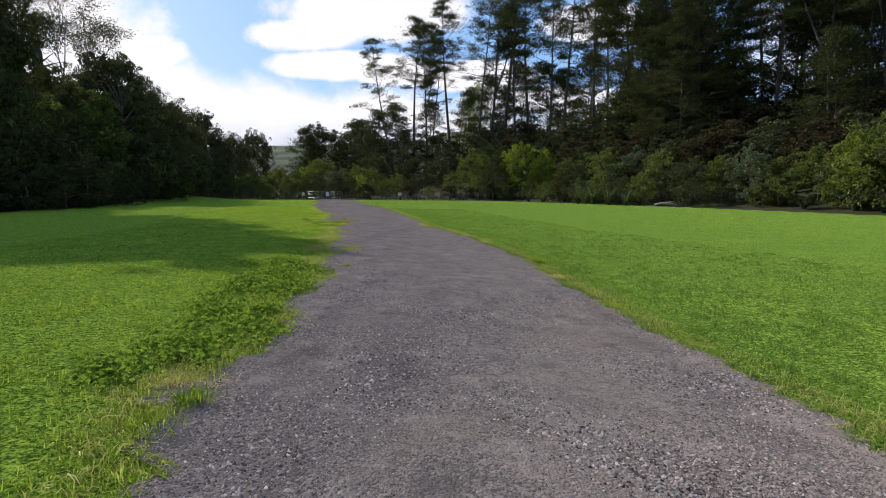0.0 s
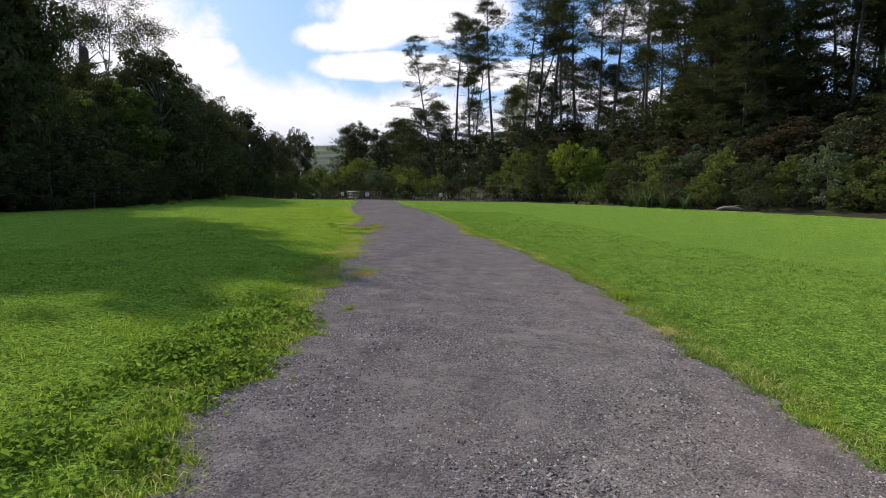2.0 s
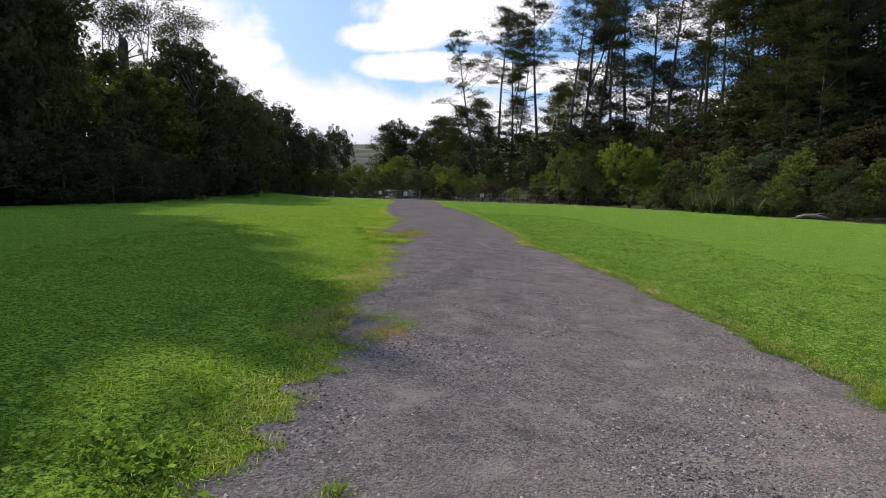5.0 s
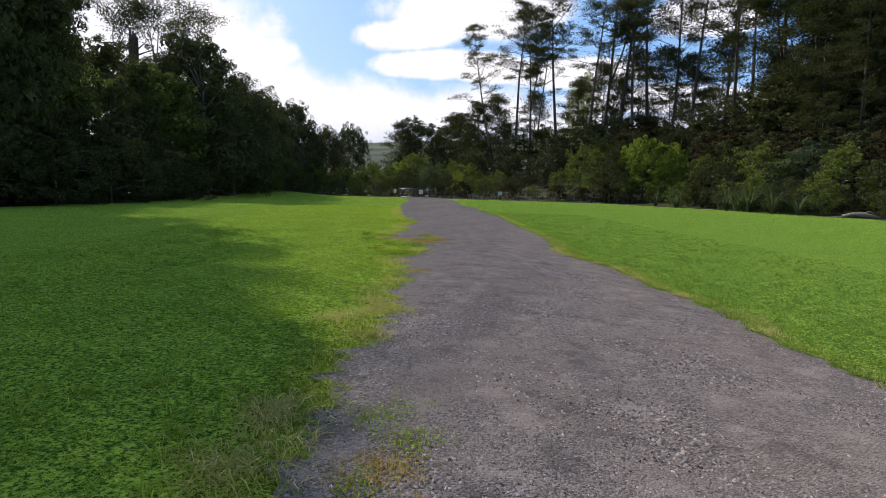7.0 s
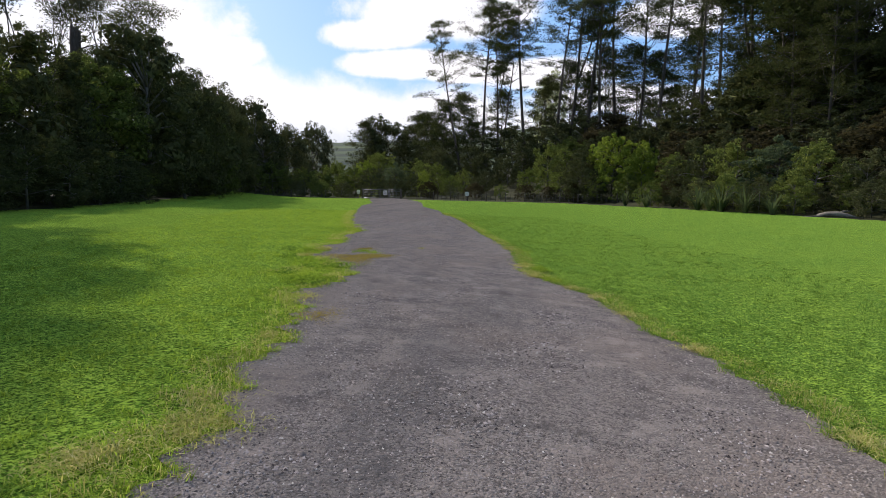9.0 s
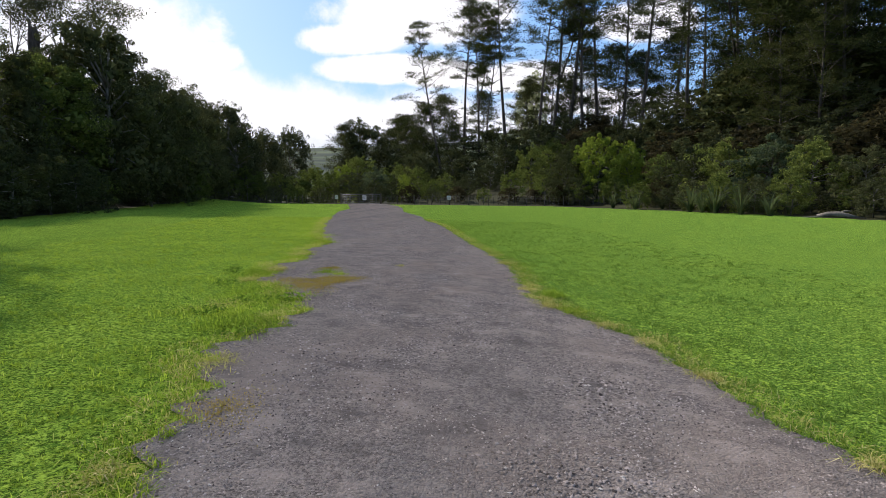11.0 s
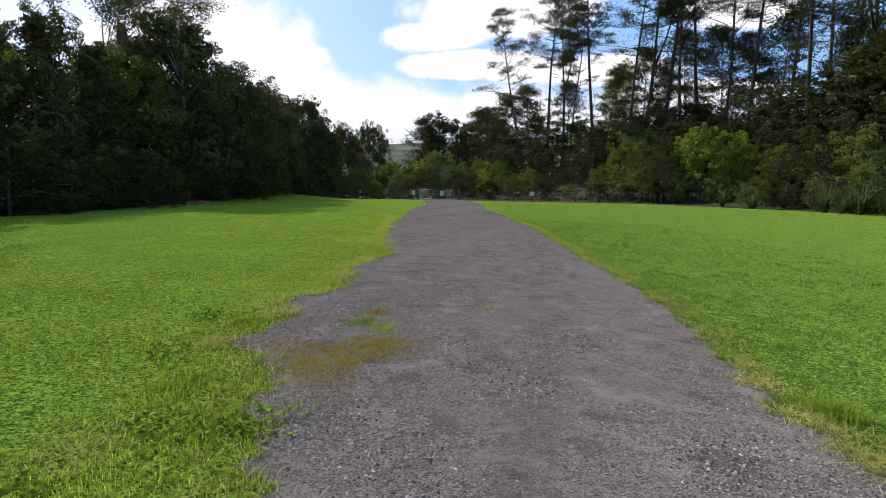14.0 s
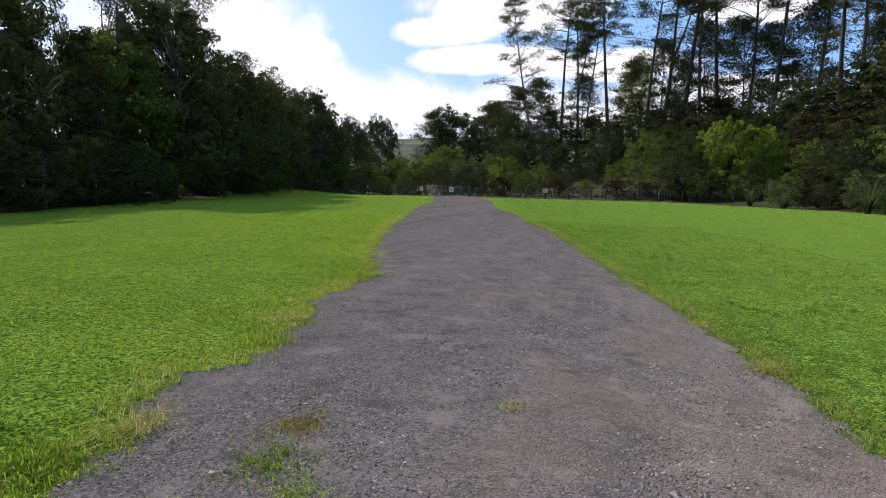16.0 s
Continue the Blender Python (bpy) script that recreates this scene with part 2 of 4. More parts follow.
POST = rough_stuff("fence_timber", (0.035, 0.03, 0.025), (0.10, 0.085, 0.07), 3.0, 20.0, 0.9, 0.5, (1, 1, 0.2))
STEEL = plain("galvanised_steel", (0.13, 0.135, 0.14), 0.5, 0.4)
WHITE = plain("white_sign_board", (0.55, 0.56, 0.56), 0.5)
WIRE = plain("dull_wire", (0.12, 0.12, 0.12), 0.7)
INK = plain("dark_print", (0.06, 0.06, 0.07), 0.6)
NEEDLES = foliage("pine_needles", (0.026, 0.032, 0.013), (0.064, 0.073, 0.027), (0.100, 0.104, 0.040), 0.12, 0.5, 0.10)
OLIVE = foliage("olive_needles", (0.026, 0.033, 0.012), (0.066, 0.074, 0.027), (0.098, 0.092, 0.040), 0.14, 0.5, 0.10)
DARKLEAF = foliage("dark_leaves", (0.030, 0.034, 0.018), (0.076, 0.084, 0.036), (0.110, 0.116, 0.048), 0.13, 0.42, 0.12)
MIDLEAF = foliage("green_leaves", (0.034, 0.048, 0.014), (0.140, 0.172, 0.044), (0.21, 0.23, 0.07), 0.22, 0.42, 0.14)
LIME = foliage("lime_leaves", (0.052, 0.080, 0.016), (0.245, 0.300, 0.048), (0.40, 0.43, 0.09), 0.3, 0.42, 0.14)
BLUELEAF = foliage("grey_green_leaves", (0.034, 0.050, 0.028), (0.105, 0.132, 0.072), (0.19, 0.21, 0.13), 0.24, 0.4, 0.14)
BROWN = foliage("dry_fern_leaves", (0.020, 0.018, 0.010), (0.055, 0.048, 0.026), (0.085, 0.072, 0.044), 0.25, 0.6, 0.06)
PALE = foliage("pale_leaves", (0.16, 0.19, 0.09), (0.36, 0.39, 0.22), (0.42, 0.42, 0.26), 0.4, 0.5, 0.1)
STRAP = foliage("flax_leaves", (0.030, 0.045, 0.022), (0.095, 0.120, 0.060), (0.17, 0.19, 0.11), 0.25, 0.5, 0.12)
BLADE = foliage("grass_blades", (0.045, 0.082, 0.010), (0.240, 0.345, 0.042), (0.34, 0.39, 0.09), 0.36, 0.5, 0.10)
STRAW = foliage("dry_grass", (0.20, 0.20, 0.05), (0.38, 0.35, 0.13), (0.50, 0.45, 0.22), 0.3, 0.55, 0.10)
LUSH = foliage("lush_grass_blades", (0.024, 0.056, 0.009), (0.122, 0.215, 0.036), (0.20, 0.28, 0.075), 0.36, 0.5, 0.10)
WEED = foliage("weed_leaves", (0.035, 0.075, 0.012), (0.125, 0.200, 0.028), (0.20, 0.27, 0.06), 0.4, 0.4, 0.18)
MOSS = foliage("mossy_turf", (0.150, 0.118, 0.036), (0.300, 0.235, 0.072), (0.23, 0.25, 0.07), 0.3, 0.6, 0.05)


# ---- mesh helpers ----
def mesh_of(name, verts, faces, mats, smooth=False, index=None):
    me = bpy.data.meshes.new(name)
    verts = np.asarray(verts, dtype=np.float32)
    if isinstance(faces, np.ndarray):
        n, k = faces.shape
        me.vertices.add(len(verts))
        me.vertices.foreach_set("co", verts.ravel())
        me.loops.add(n * k)
        me.loops.foreach_set("vertex_index", faces.astype(np.int32).ravel())
        me.polygons.add(n)
        me.polygons.foreach_set("loop_start", np.arange(0, n * k, k, dtype=np.int32))
        me.update(calc_edges=True)
    else:
        me.from_pydata([tuple(map(float, v)) for v in verts], [], faces)
    for m in mats if isinstance(mats, (list, tuple)) else (mats,):
        me.materials.append(m)
    if index is not None:
        me.polygons.foreach_set("material_index", np.asarray(index, dtype=np.int32))
    if smooth:
        me.polygons.foreach_set("use_smooth", np.ones(len(me.polygons), dtype=bool))
    me.validate()
    return me


def part_of(name, me, parent, label=""):
    ob = new(name, me)
    ob.parent = parent
    if label:
        ob["label"] = label
    return ob


def empty(name, m=None):
    ob = new(name)
    if m is not None:
        ob.matrix_world = m
    return ob


class Tubes:
    """Collects tapered tubes into one mesh."""

    def __init__(self):
        self.v, self.f = [], []

    def add(self, pts, radii, n=6):
        pts = [Vector(p) for p in pts]
        base = len(self.v)
        for i, p in enumerate(pts):
            d = (pts[min(i + 1, len(pts) - 1)] - pts[max(i - 1, 0)]).normalized()
            a = d.cross(Vector((0.31, 0.95, 0.05))).normalized()
            b = d.cross(a)
            for k in range(n):
                w = 2 * math.pi * k / n
                self.v.append(p + (a * math.cos(w) + b * math.sin(w)) * radii[i])
        for i in range(len(pts) - 1):
            for k in range(n):
                q = (k + 1) % n
                self.f.append((base + i * n + k, base + i * n + q, base + (i + 1) * n + q, base + (i + 1) * n + k))
        self.f.append(tuple(base + k for k in reversed(range(n))))
        self.f.append(tuple(base + (len(pts) - 1) * n + k for k in range(n)))
        return self

    def box(self, lo, hi):
        b = len(self.v)
        for x in (lo[0], hi[0]):
            for y in (lo[1], hi[1]):
                for z in (lo[2], hi[2]):
                    self.v.append(Vector((x, y, z)))
        for q in ((0, 1, 3, 2), (4, 6, 7, 5), (0, 4, 5, 1), (2, 3, 7, 6), (0, 2, 6, 4), (1, 5, 7, 3)):
            self.f.append(tuple(b + i for i in q))
        return self

    def mesh(self, name, mat, smooth=True):
        return mesh_of(name, [tuple(v) for v in self.v], self.f, mat, smooth)


def unit(a):
    return a / np.maximum(np.linalg.norm(a, axis=1, keepdims=True), 1e-6)


def leaf_quads(rng, at, along, length, width, curl=0.15, face=None, spike=False):
    """Pointed leaves: at (n,3) roots, along (n,3) directions; one kite of four corners each, or a spike of three, that faces about the way given."""
    n = len(at)
    along = unit(along)
    side = unit(np.cross(along, unit(rng.normal(size=(n, 3))) if face is None else face))
    up = np.cross(side, along)
    ln = (length * rng.uniform(0.65, 1.25, (n, 1)))
    wd = (width * rng.uniform(0.65, 1.25, (n, 1)))
    a = at
    if spike:
        v = np.stack([a - side * wd * 0.5, a + side * wd * 0.5, a + along * ln - up * ln * curl], axis=1).reshape(-1, 3)
        return v, np.arange(3 * n).reshape(n, 3)
    b = at + along * ln * 0.45 + side * wd * 0.5 + up * ln * curl * 0.3
    c = at + along * ln + up * -ln * curl
    d = at + along * ln * 0.45 - side * wd * 0.5 + up * ln * curl * 0.3
    v = np.stack([a, b, c, d], axis=1).reshape(-1, 3)
    f = np.arange(4 * n).reshape(n, 4)
    return v, f


def bend_path(rng, start, way, length, k, wobble, lift):
    pts, d, p = [Vector(start)], Vector(way).normalized(), Vector(start)
    for _ in range(k):
        d = (d + Vector(rng.normal(size=3)) * wobble + Vector((0, 0, lift))).normalized()
        p = p + d * (length / k)
        pts.append(p.copy())
    return pts


# ---- kinds of plants ----
def make_pine(seed, h, bare=0.5, reach=5.0, limbs=40, clumps=5, tufts=15, lean=0.0, needle=NEEDLES, dead=6, fork=False, r=None):
    """A tall pine: a bare bending bole, limbs that sweep out, and needles in flat ragged clumps."""
    rng = np.random.default_rng(seed)
    wood, grey = Tubes(), Tubes()
    r0 = r or h * 0.0098
    k = 12
    trunk, p = [], Vector((0, 0, -0.6))
    side = rng.uniform(0, 2 * math.pi)
    for i in range(k + 1):
        t = i / k
        trunk.append(Vector((lean * h * t + 0.022 * h * (math.sin(3.4 * t + side) - math.sin(side)) + 0.006 * h * math.sin(11 * t + 2 * side) * t, 0.018 * h * (math.cos(2.7 * t + side) - math.cos(side)), -0.6 + (h + 0.6) * t)))
    wood.add(trunk, [r0 * (1.25 if i == 0 else 1) * (1 - 0.86 * i / k) for i in range(k + 1)], 9)
    roots, ways = [], []

    def along(t):
        f = min(max(t, 0), 0.9999) * k
        i = int(f)
        return trunk[i].lerp(trunk[i + 1], f - i)

    if fork:
        q = along(bare * 0.72)
        arm = bend_path(rng, q, (rng.uniform(-0.5, 0.5), 0.2, 1.0), h * 0.42, 6, 0.06, 0.05)
        wood.add(arm, [r0 * 0.55 * (1 - 0.13 * i) for i in range(7)], 7)
        for a in arm[3:]:
            for _ in range(5):
                w = rng.uniform(0, 2 * math.pi)
                roots.append((a, Vector((math.cos(w), math.sin(w), 0.3)), reach * 0.5))
    for i in range(limbs):
        t = bare + (1 - bare) * (i + rng.uniform(0, 0.9)) / limbs
        s = (t - bare) / (1 - bare)
        w = i * 2.4 + rng.uniform(-0.5, 0.5)
        ln = reach * (0.55 + 0.6 * math.sin(math.pi * min(1, 0.25 + s * 0.75)) ** 1.0) * rng.uniform(0.55, 1.2) * (1.0 - 0.55 * s ** 2.2)
        roots.append((along(t), Vector((math.cos(w), math.sin(w), 0.15 + 0.55 * s)), ln))
    at, go = [], []
    for q, d, ln in roots:
        pts = bend_path(rng, q, d, ln, 4, 0.13, 0.05)
        wood.add(pts, [max(0.018, r0 * 0.24 * (1 - 0.2 * j)) for j in range(5)], 4)
        for c in range(clumps):
            f = rng.uniform(0.5, 1.0) * 3.99
            j = min(3, int(f))
            e = pts[j].lerp(pts[j + 1], f - j)
            off = Vector(rng.normal(size=3)) * ln * 0.12
            off.z = abs(off.z) * 0.6
            tip = e + off
            if c % 2 == 0:
                wood.add([e, tip], [0.03, 0.012], 3)
            size = rng.uniform(0.32, 0.72)
            o = rng.normal(size=(tufts, 3)) * (size, size, size * 0.31)
            at.append(np.array(tip) + o)
            g = o * (1, 1, 0.6) + rng.normal(size=(tufts, 3)) * 0.25
            g[:, 2] += 0.35
            go.append(g)
    for _ in range(dead):
        t = rng.uniform(min(0.22, bare * 0.5), bare)
        w = rng.uniform(0, 2 * math.pi)
        ln = reach * rng.uniform(0.3, 0.75)
        pts = bend_path(rng, along(t), (math.cos(w), math.sin(w), -0.08), ln, 5, 0.16, -0.02)
        grey.add(pts, [max(0.014, r0 * 0.17 * (1 - 0.18 * j)) for j in range(6)], 4)
        for j in (2, 3, 4):
            tw = bend_path(rng, pts[j], pts[j] - pts[j - 1] + Vector(rng.normal(size=3)) * 0.7, ln * 0.3, 3, 0.2, 0.0)
            grey.add(tw, [0.024, 0.018, 0.014, 0.010], 3)
    v, f = leaf_quads(rng, np.concatenate(at), np.concatenate(go), 0.35, 0.12, spike=True)
    return wood.mesh("pine_trunk", BARK), mesh_of("pine_crown", v, f, needle), grey.mesh("pine_dead_limbs", GREYBARK)


def make_broadleaf(seed, h, r, lobes=16, leaves=420, leaf=0.30, low=0.12, mat=DARKLEAF, bark=GREYBARK, squash=1.0, droop=0.0, core=84):
    """A rounded tree or shrub: stems that fork into lobes, each lobe a shell of many leaves, the outline uneven."""
    rng = np.random.default_rng(seed)
    wood = Tubes()
    top = Vector((rng.normal() * 0.04 * h, rng.normal() * 0.04 * h, h * 0.62))
    stem = [Vector((0, 0, -0.3)), Vector((rng.normal() * 0.03 * h, rng.normal() * 0.03 * h, h * 0.28)), top]
    r0 = max(0.035, h * 0.016)
    wood.add(stem, [r0, r0 * 0.75, r0 * 0.35], 7)
    at, go, face = [], [], []
    core_at, core_face = [], []
    for i in range(lobes):
        t = (i + 0.5) / lobes
        w = i * 2.399 + rng.uniform(-0.3, 0.3)
        zz = low + (0.9 - low) * t ** 0.9
        env = math.sin(math.pi * min(0.97, 0.22 + 0.74 * zz)) ** 0.6
        rad = r * env * rng.uniform(0.45, 0.86) * (0.5 if i >= lobes - 2 else 1)
        c = Vector((math.cos(w) * rad, math.sin(w) * rad, h * zz))
        lr = r * rng.uniform(0.28, 0.46) * (0.8 if t > 0.8 else 1)
        s = stem[1].lerp(stem[2], min(1, t * 1.1)) if t > 0.2 else stem[0].lerp(stem[1], 0.7)
        mid = s.lerp(c, 0.55) + Vector((0, 0, 0.06 * h))
        wood.add([s, mid, c], [r0 * 0.42, r0 * 0.28, r0 * 0.12], 5)
        k = 11
        hub = unit(rng.normal(size=(k, 3)) + (0, 0, 0.25))
        far = rng.uniform(0.62, 1.05, (k, 1))
        pick = rng.integers(0, k, leaves)
        o = unit(rng.normal(size=(leaves, 3)) + hub[pick] * 0.5)
        puff = rng.uniform(0.16, 0.36, k)[pick] * lr * rng.uniform(0.3, 1.0, leaves) ** 0.4
        p = np.array(c) + (hub * far)[pick] * lr * (1, 1, 0.9 * squash) + o * puff[:, None] * (1, 1, 0.72)
        keep = p[:, 2] > 0.05
        at.append(p[keep])
        q = unit(o + rng.normal(size=(leaves, 3)) * 0.4)
        face.append(q[keep])
        g = np.cross(q, rng.normal(size=(leaves, 3))) + o * 0.35
        g[:, 2] -= droop
        go.append(g[keep])
        m = int(core * 1.7)
        o = unit(rng.normal(size=(m, 3)))
        p = np.array(c) + o * lr * rng.uniform(0.25, 0.68, (m, 1)) * (1, 1, 0.86 * squash)
        keep = p[:, 2] > 0.3
        core_at.append(p[keep])
        core_face.append(o[keep])
    v, f = leaf_quads(rng, np.concatenate(at), np.concatenate(go), leaf, leaf * 0.56, 0.15, np.concatenate(face), True)
    ca, cf = np.concatenate(core_at), np.concatenate(core_face)
    cg = np.cross(cf, rng.normal(size=cf.shape))
    v2, f2 = leaf_quads(rng, ca - unit(cg) * r * 0.05, cg, r * 0.082, r * 0.058, 0.1, unit(cf + rng.normal(size=cf.shape) * 0.3), True)
    f = np.concatenate([f, f2 + len(v)])
    v = np.concatenate([v, v2])
    return wood.mesh("stems", bark), mesh_of("leaves", v, f, mat)


def make_gum(seed, h, mat=DARKLEAF):
    """A tall open tree: limbs fork again and again, leaves only in airy plates at the ends."""
    rng = np.random.default_rng(seed)
    wood = Tubes()
    at, go = [], []

    def grow(p, d, ln, r, depth):
        pts = bend_path(rng, p, d, ln, 4, 0.10, 0.03)
        wood.add(pts, [r * (1 - 0.11 * j) for j in range(5)], 6 if depth < 2 else 4)
        if depth >= 3:
            for q in pts[2:]:
                n = 34
                o = rng.normal(size=(n, 3)) * (0.72, 0.72, 0.2)
                at.append(np.array(q) + o + (0, 0, 0.2))
                go.append(o + rng.normal(size=(n, 3)) * 0.5)
        if depth == 4:
            return
        for i in range(2 if depth == 0 else 3):
            w = rng.uniform(0, 2 * math.pi)
            dd = (pts[-1] - pts[-2]).normalized() + Vector((math.cos(w), math.sin(w), 0.15)) * rng.uniform(0.45, 0.85)
            grow(pts[-1] if i < 2 else pts[3], dd, ln * rng.uniform(0.55, 0.78), r * 0.56, depth + 1)

    grow(Vector((0, 0, -0.5)), Vector((0.05, 0, 1)), h * 0.42, h * 0.014, 0)
    v, f = leaf_quads(rng, np.concatenate(at), np.concatenate(go), 0.34, 0.17, spike=True)
    return wood.mesh("stems", GREYBARK), mesh_of("leaves", v, f, mat)


def make_snag(seed, h, r):
    """A dead bole, broken off square at the top, with stubs of limbs."""
    rng = np.random.default_rng(seed)
    t = Tubes()
    pts = [(0, 0, -0.5), (0.1, 0, h * 0.3), (0.25, 0.1, h * 0.7), (0.3, 0.1, h * 0.96), (0.45, 0.05, h)]
    t.add(pts, [r * 1.25, r, r * 0.9, r * 0.82, r * 0.35], 11)
    t.add([(-0.3 * r, 0.2, h * 0.9), (-0.35 * r, 0.2, h + 0.9)], [r * 0.45, r * 0.12], 6)
    for _ in range(9):
        z, w = rng.uniform(0.55, 0.95) * h, rng.uniform(0, 6.28)
        b = bend_path(rng, (0.2, 0.1, z), (math.cos(w), math.sin(w), 0.3), rng.uniform(1.2, 4.5), 4, 0.2, 0.03)
        t.add(b, [0.16, 0.12, 0.08, 0.05, 0.02], 5)
    return t.mesh("tree_snag", BARK)


def make_flax(seed, h, n=46):
    """A clump of long strap leaves that arch over."""
    rng = np.random.default_rng(seed)
    v, f = [], []
    for i in range(n):
        w, tilt = rng.uniform(0, 2 * math.pi), rng.uniform(0.15, 0.95)
        ln, wd = h * rng.uniform(0.75, 1.25), rng.uniform(0.03, 0.06)
        out, side = Vector((math.cos(w), math.sin(w), 0)), Vector((-math.sin(w), math.cos(w), 0))
        p, a = out * rng.uniform(0, 0.2), math.pi / 2 - tilt * 0.5
        b = len(v)
        for j in range(6):
            k = wd * (1, 1.2, 1.1, 0.9, 0.6, 0.08)[j]
            v += [p - side * k, p + Vector((0, 0, -k * 0.5)), p + side * k]
            p = p + (out * math.cos(a) + Vector((0, 0, math.sin(a)))) * ln / 5
            a -= tilt * (0.12 + 0.17 * j)
        for j in range(5):
            q = b + 3 * j
            f += [(q, q + 1, q + 4, q + 3), (q + 1, q + 2, q + 5, q + 4)]
    return mesh_of("strap_leaves", [tuple(x) for x in v], f, STRAP, True)


# ---- the ground ----
def smooth(a, b, x):
    t = np.clip((x - a) / (b - a), 0, 1)
    return t * t * (3 - 2 * t)


def beyond(x, y):
    """Metres past the edge of the field on the wooded side."""
    d1 = (x - 30) * 0.878 + (y - 36) * 0.479
    d2 = (x - 6) * 0.336 + (y - 83) * 0.942
    return np.maximum(d1, d2)


def height(x, y):
    x, y = np.asarray(x, float), np.asarray(y, float)
    d = np.maximum(0, beyond(x, y) - 1.5)
    rise = 15 * (1 - np.exp(-d * 0.21 / 15)) * smooth(-26, 6, x + (y - 90) * 0.05)
    left = 3.5 * smooth(-34, -75, x)
    far = smooth(420, 1000, y) * (80 + 6 * np.sin(x * 0.006 + 1)) + smooth(1000, 2000, np.abs(x)) * 60
    roll = 0.35 * np.sin(x * 0.21 + 1.3) * np.cos(y * 0.17) * smooth(4, 20, d)
    dip = -2.0 * smooth(96, 150, y) * smooth(-8, -30, x)
    across = 5 * np.tanh((x - 0.9 + 0.18 * y) / 5)
    camber = (0.012 - 0.04 * across - 0.02 * np.sqrt(across ** 2 + 0.5)) * np.clip((60 - y) / 25, 0, 1)
    return rise + left + far + roll + dip + camber


LEFT_EDGE = ((-30, 4.0), (-10, 1.4), (1.4, -0.39), (2.5, -0.75), (3.7, -0.57), (4.7, -0.75), (5.2, -0.95), (6.4, -0.93), (7.2, -1.1), (8.3, -1.4), (9.1, -1.51),
             (10.2, -1.68), (11.0, -1.9), (12.4, -2.2), (13.6, -2.42), (14.2, -2.36), (14.8, -2.6), (16.2, -2.87), (17.5, -3.3), (18.8, -3.67), (19.4, -3.46),
             (20.3, -3.62), (20.7, -3.83), (21.4, -4.1), (21.8, -4.3), (22.3, -4.95), (22.9, -5.0), (23.8, -5.45), (24.3, -5.55), (25.1, -5.25), (26.1, -5.6),
             (27.2, -6.05), (28.6, -5.95), (30.3, -6.5), (31.0, -7.0), (39.5, -9.7), (58.5, -14.8), (66.8, -16.3), (84.4, -21.6), (92, -23.8), (110, -26))
RIGHT_EDGE = ((-30, 7.0), (-10, 4.7), (2.2, 3.21), (3.3, 3.1), (4.6, 2.89), (6.1, 2.68), (7.3, 2.5), (8.8, 2.4), (9.4, 2.25), (11.1, 2.25), (12.1, 1.97), (13.6, 1.75),
              (14.2, 1.55), (15.3, 1.35), (16.2, 1.2), (17.2, 0.92), (18.5, 0.55), (19.8, 0.25), (20.8, -0.1), (21.5, -0.5), (22.4, -0.85), (23.6, -0.98), (25, -1.0),
              (26.4, -1.3), (28.2, -1.6), (30, -2.1), (33.5, -2.85), (37, -3.6), (41.6, -4.7), (44, -5.6), (50, -7.0), (58, -9.6), (69, -11.8), (79.5, -14.4), (92, -18.6), (110, -20))
LY, LX = np.array(LEFT_EDGE).T
RY, RX = np.array(RIGHT_EDGE).T


def ragged(y, seed):
    y = np.asarray(y, float)
    s = seed * 7.1
    return (0.06 * np.sin(1.9 * y + s) + 0.06 * np.sin(4.3 * y + 2 * s)) * np.clip(1.3 - y / 60, 0.3, 1) + 0.065 * np.sin(9.7 * y + s) + 0.05 * np.sin(21 * y + 3 * s)


def left_edge(y):
    return np.interp(y, LY, LX) + ragged(y, 1.0)


def right_edge(y):
    return np.interp(y, RY, RX) + 0.55 * ragged(y, 2.0)


def steps(lo, hi, near, grow=1.22):
    a = [0.0]
    d = near
    while a[-1] < hi:
        a.append(a[-1] + d)
        if a[-1] > 130:
            d *= grow
    b = [0.0]
    d = near
    while b[-1] > lo:
        b.append(b[-1] - d)
        if b[-1] < -60:
            d *= grow
    return np.array(sorted(set(b + a)))


def make_ground():
    xs, ys = steps(-2600, 2600, 1.0), steps(-2600, 2600, 1.0)
    X, Y = np.meshgrid(xs, ys)
    v = np.stack([X, Y, height(X, Y)], -1).reshape(-1, 3)
    nx, ny = len(xs), len(ys)
    i = (np.arange(ny - 1)[:, None] * nx + np.arange(nx - 1)[None, :]).ravel()
    f = np.stack([i, i + 1, i + nx + 1, i + nx], 1)
    c = v[f].mean(1)
    # wooded floor gets the litter with the trees' shade in its colour
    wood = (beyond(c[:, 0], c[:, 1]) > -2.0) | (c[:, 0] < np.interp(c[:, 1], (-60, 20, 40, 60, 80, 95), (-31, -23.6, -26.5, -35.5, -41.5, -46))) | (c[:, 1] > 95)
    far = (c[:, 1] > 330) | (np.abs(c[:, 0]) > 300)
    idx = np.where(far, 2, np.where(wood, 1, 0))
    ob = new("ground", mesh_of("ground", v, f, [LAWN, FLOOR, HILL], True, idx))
    return tagged(ob, "mown green lawn running into dark wooded slopes and far paddocks", "ground", kind="structure")


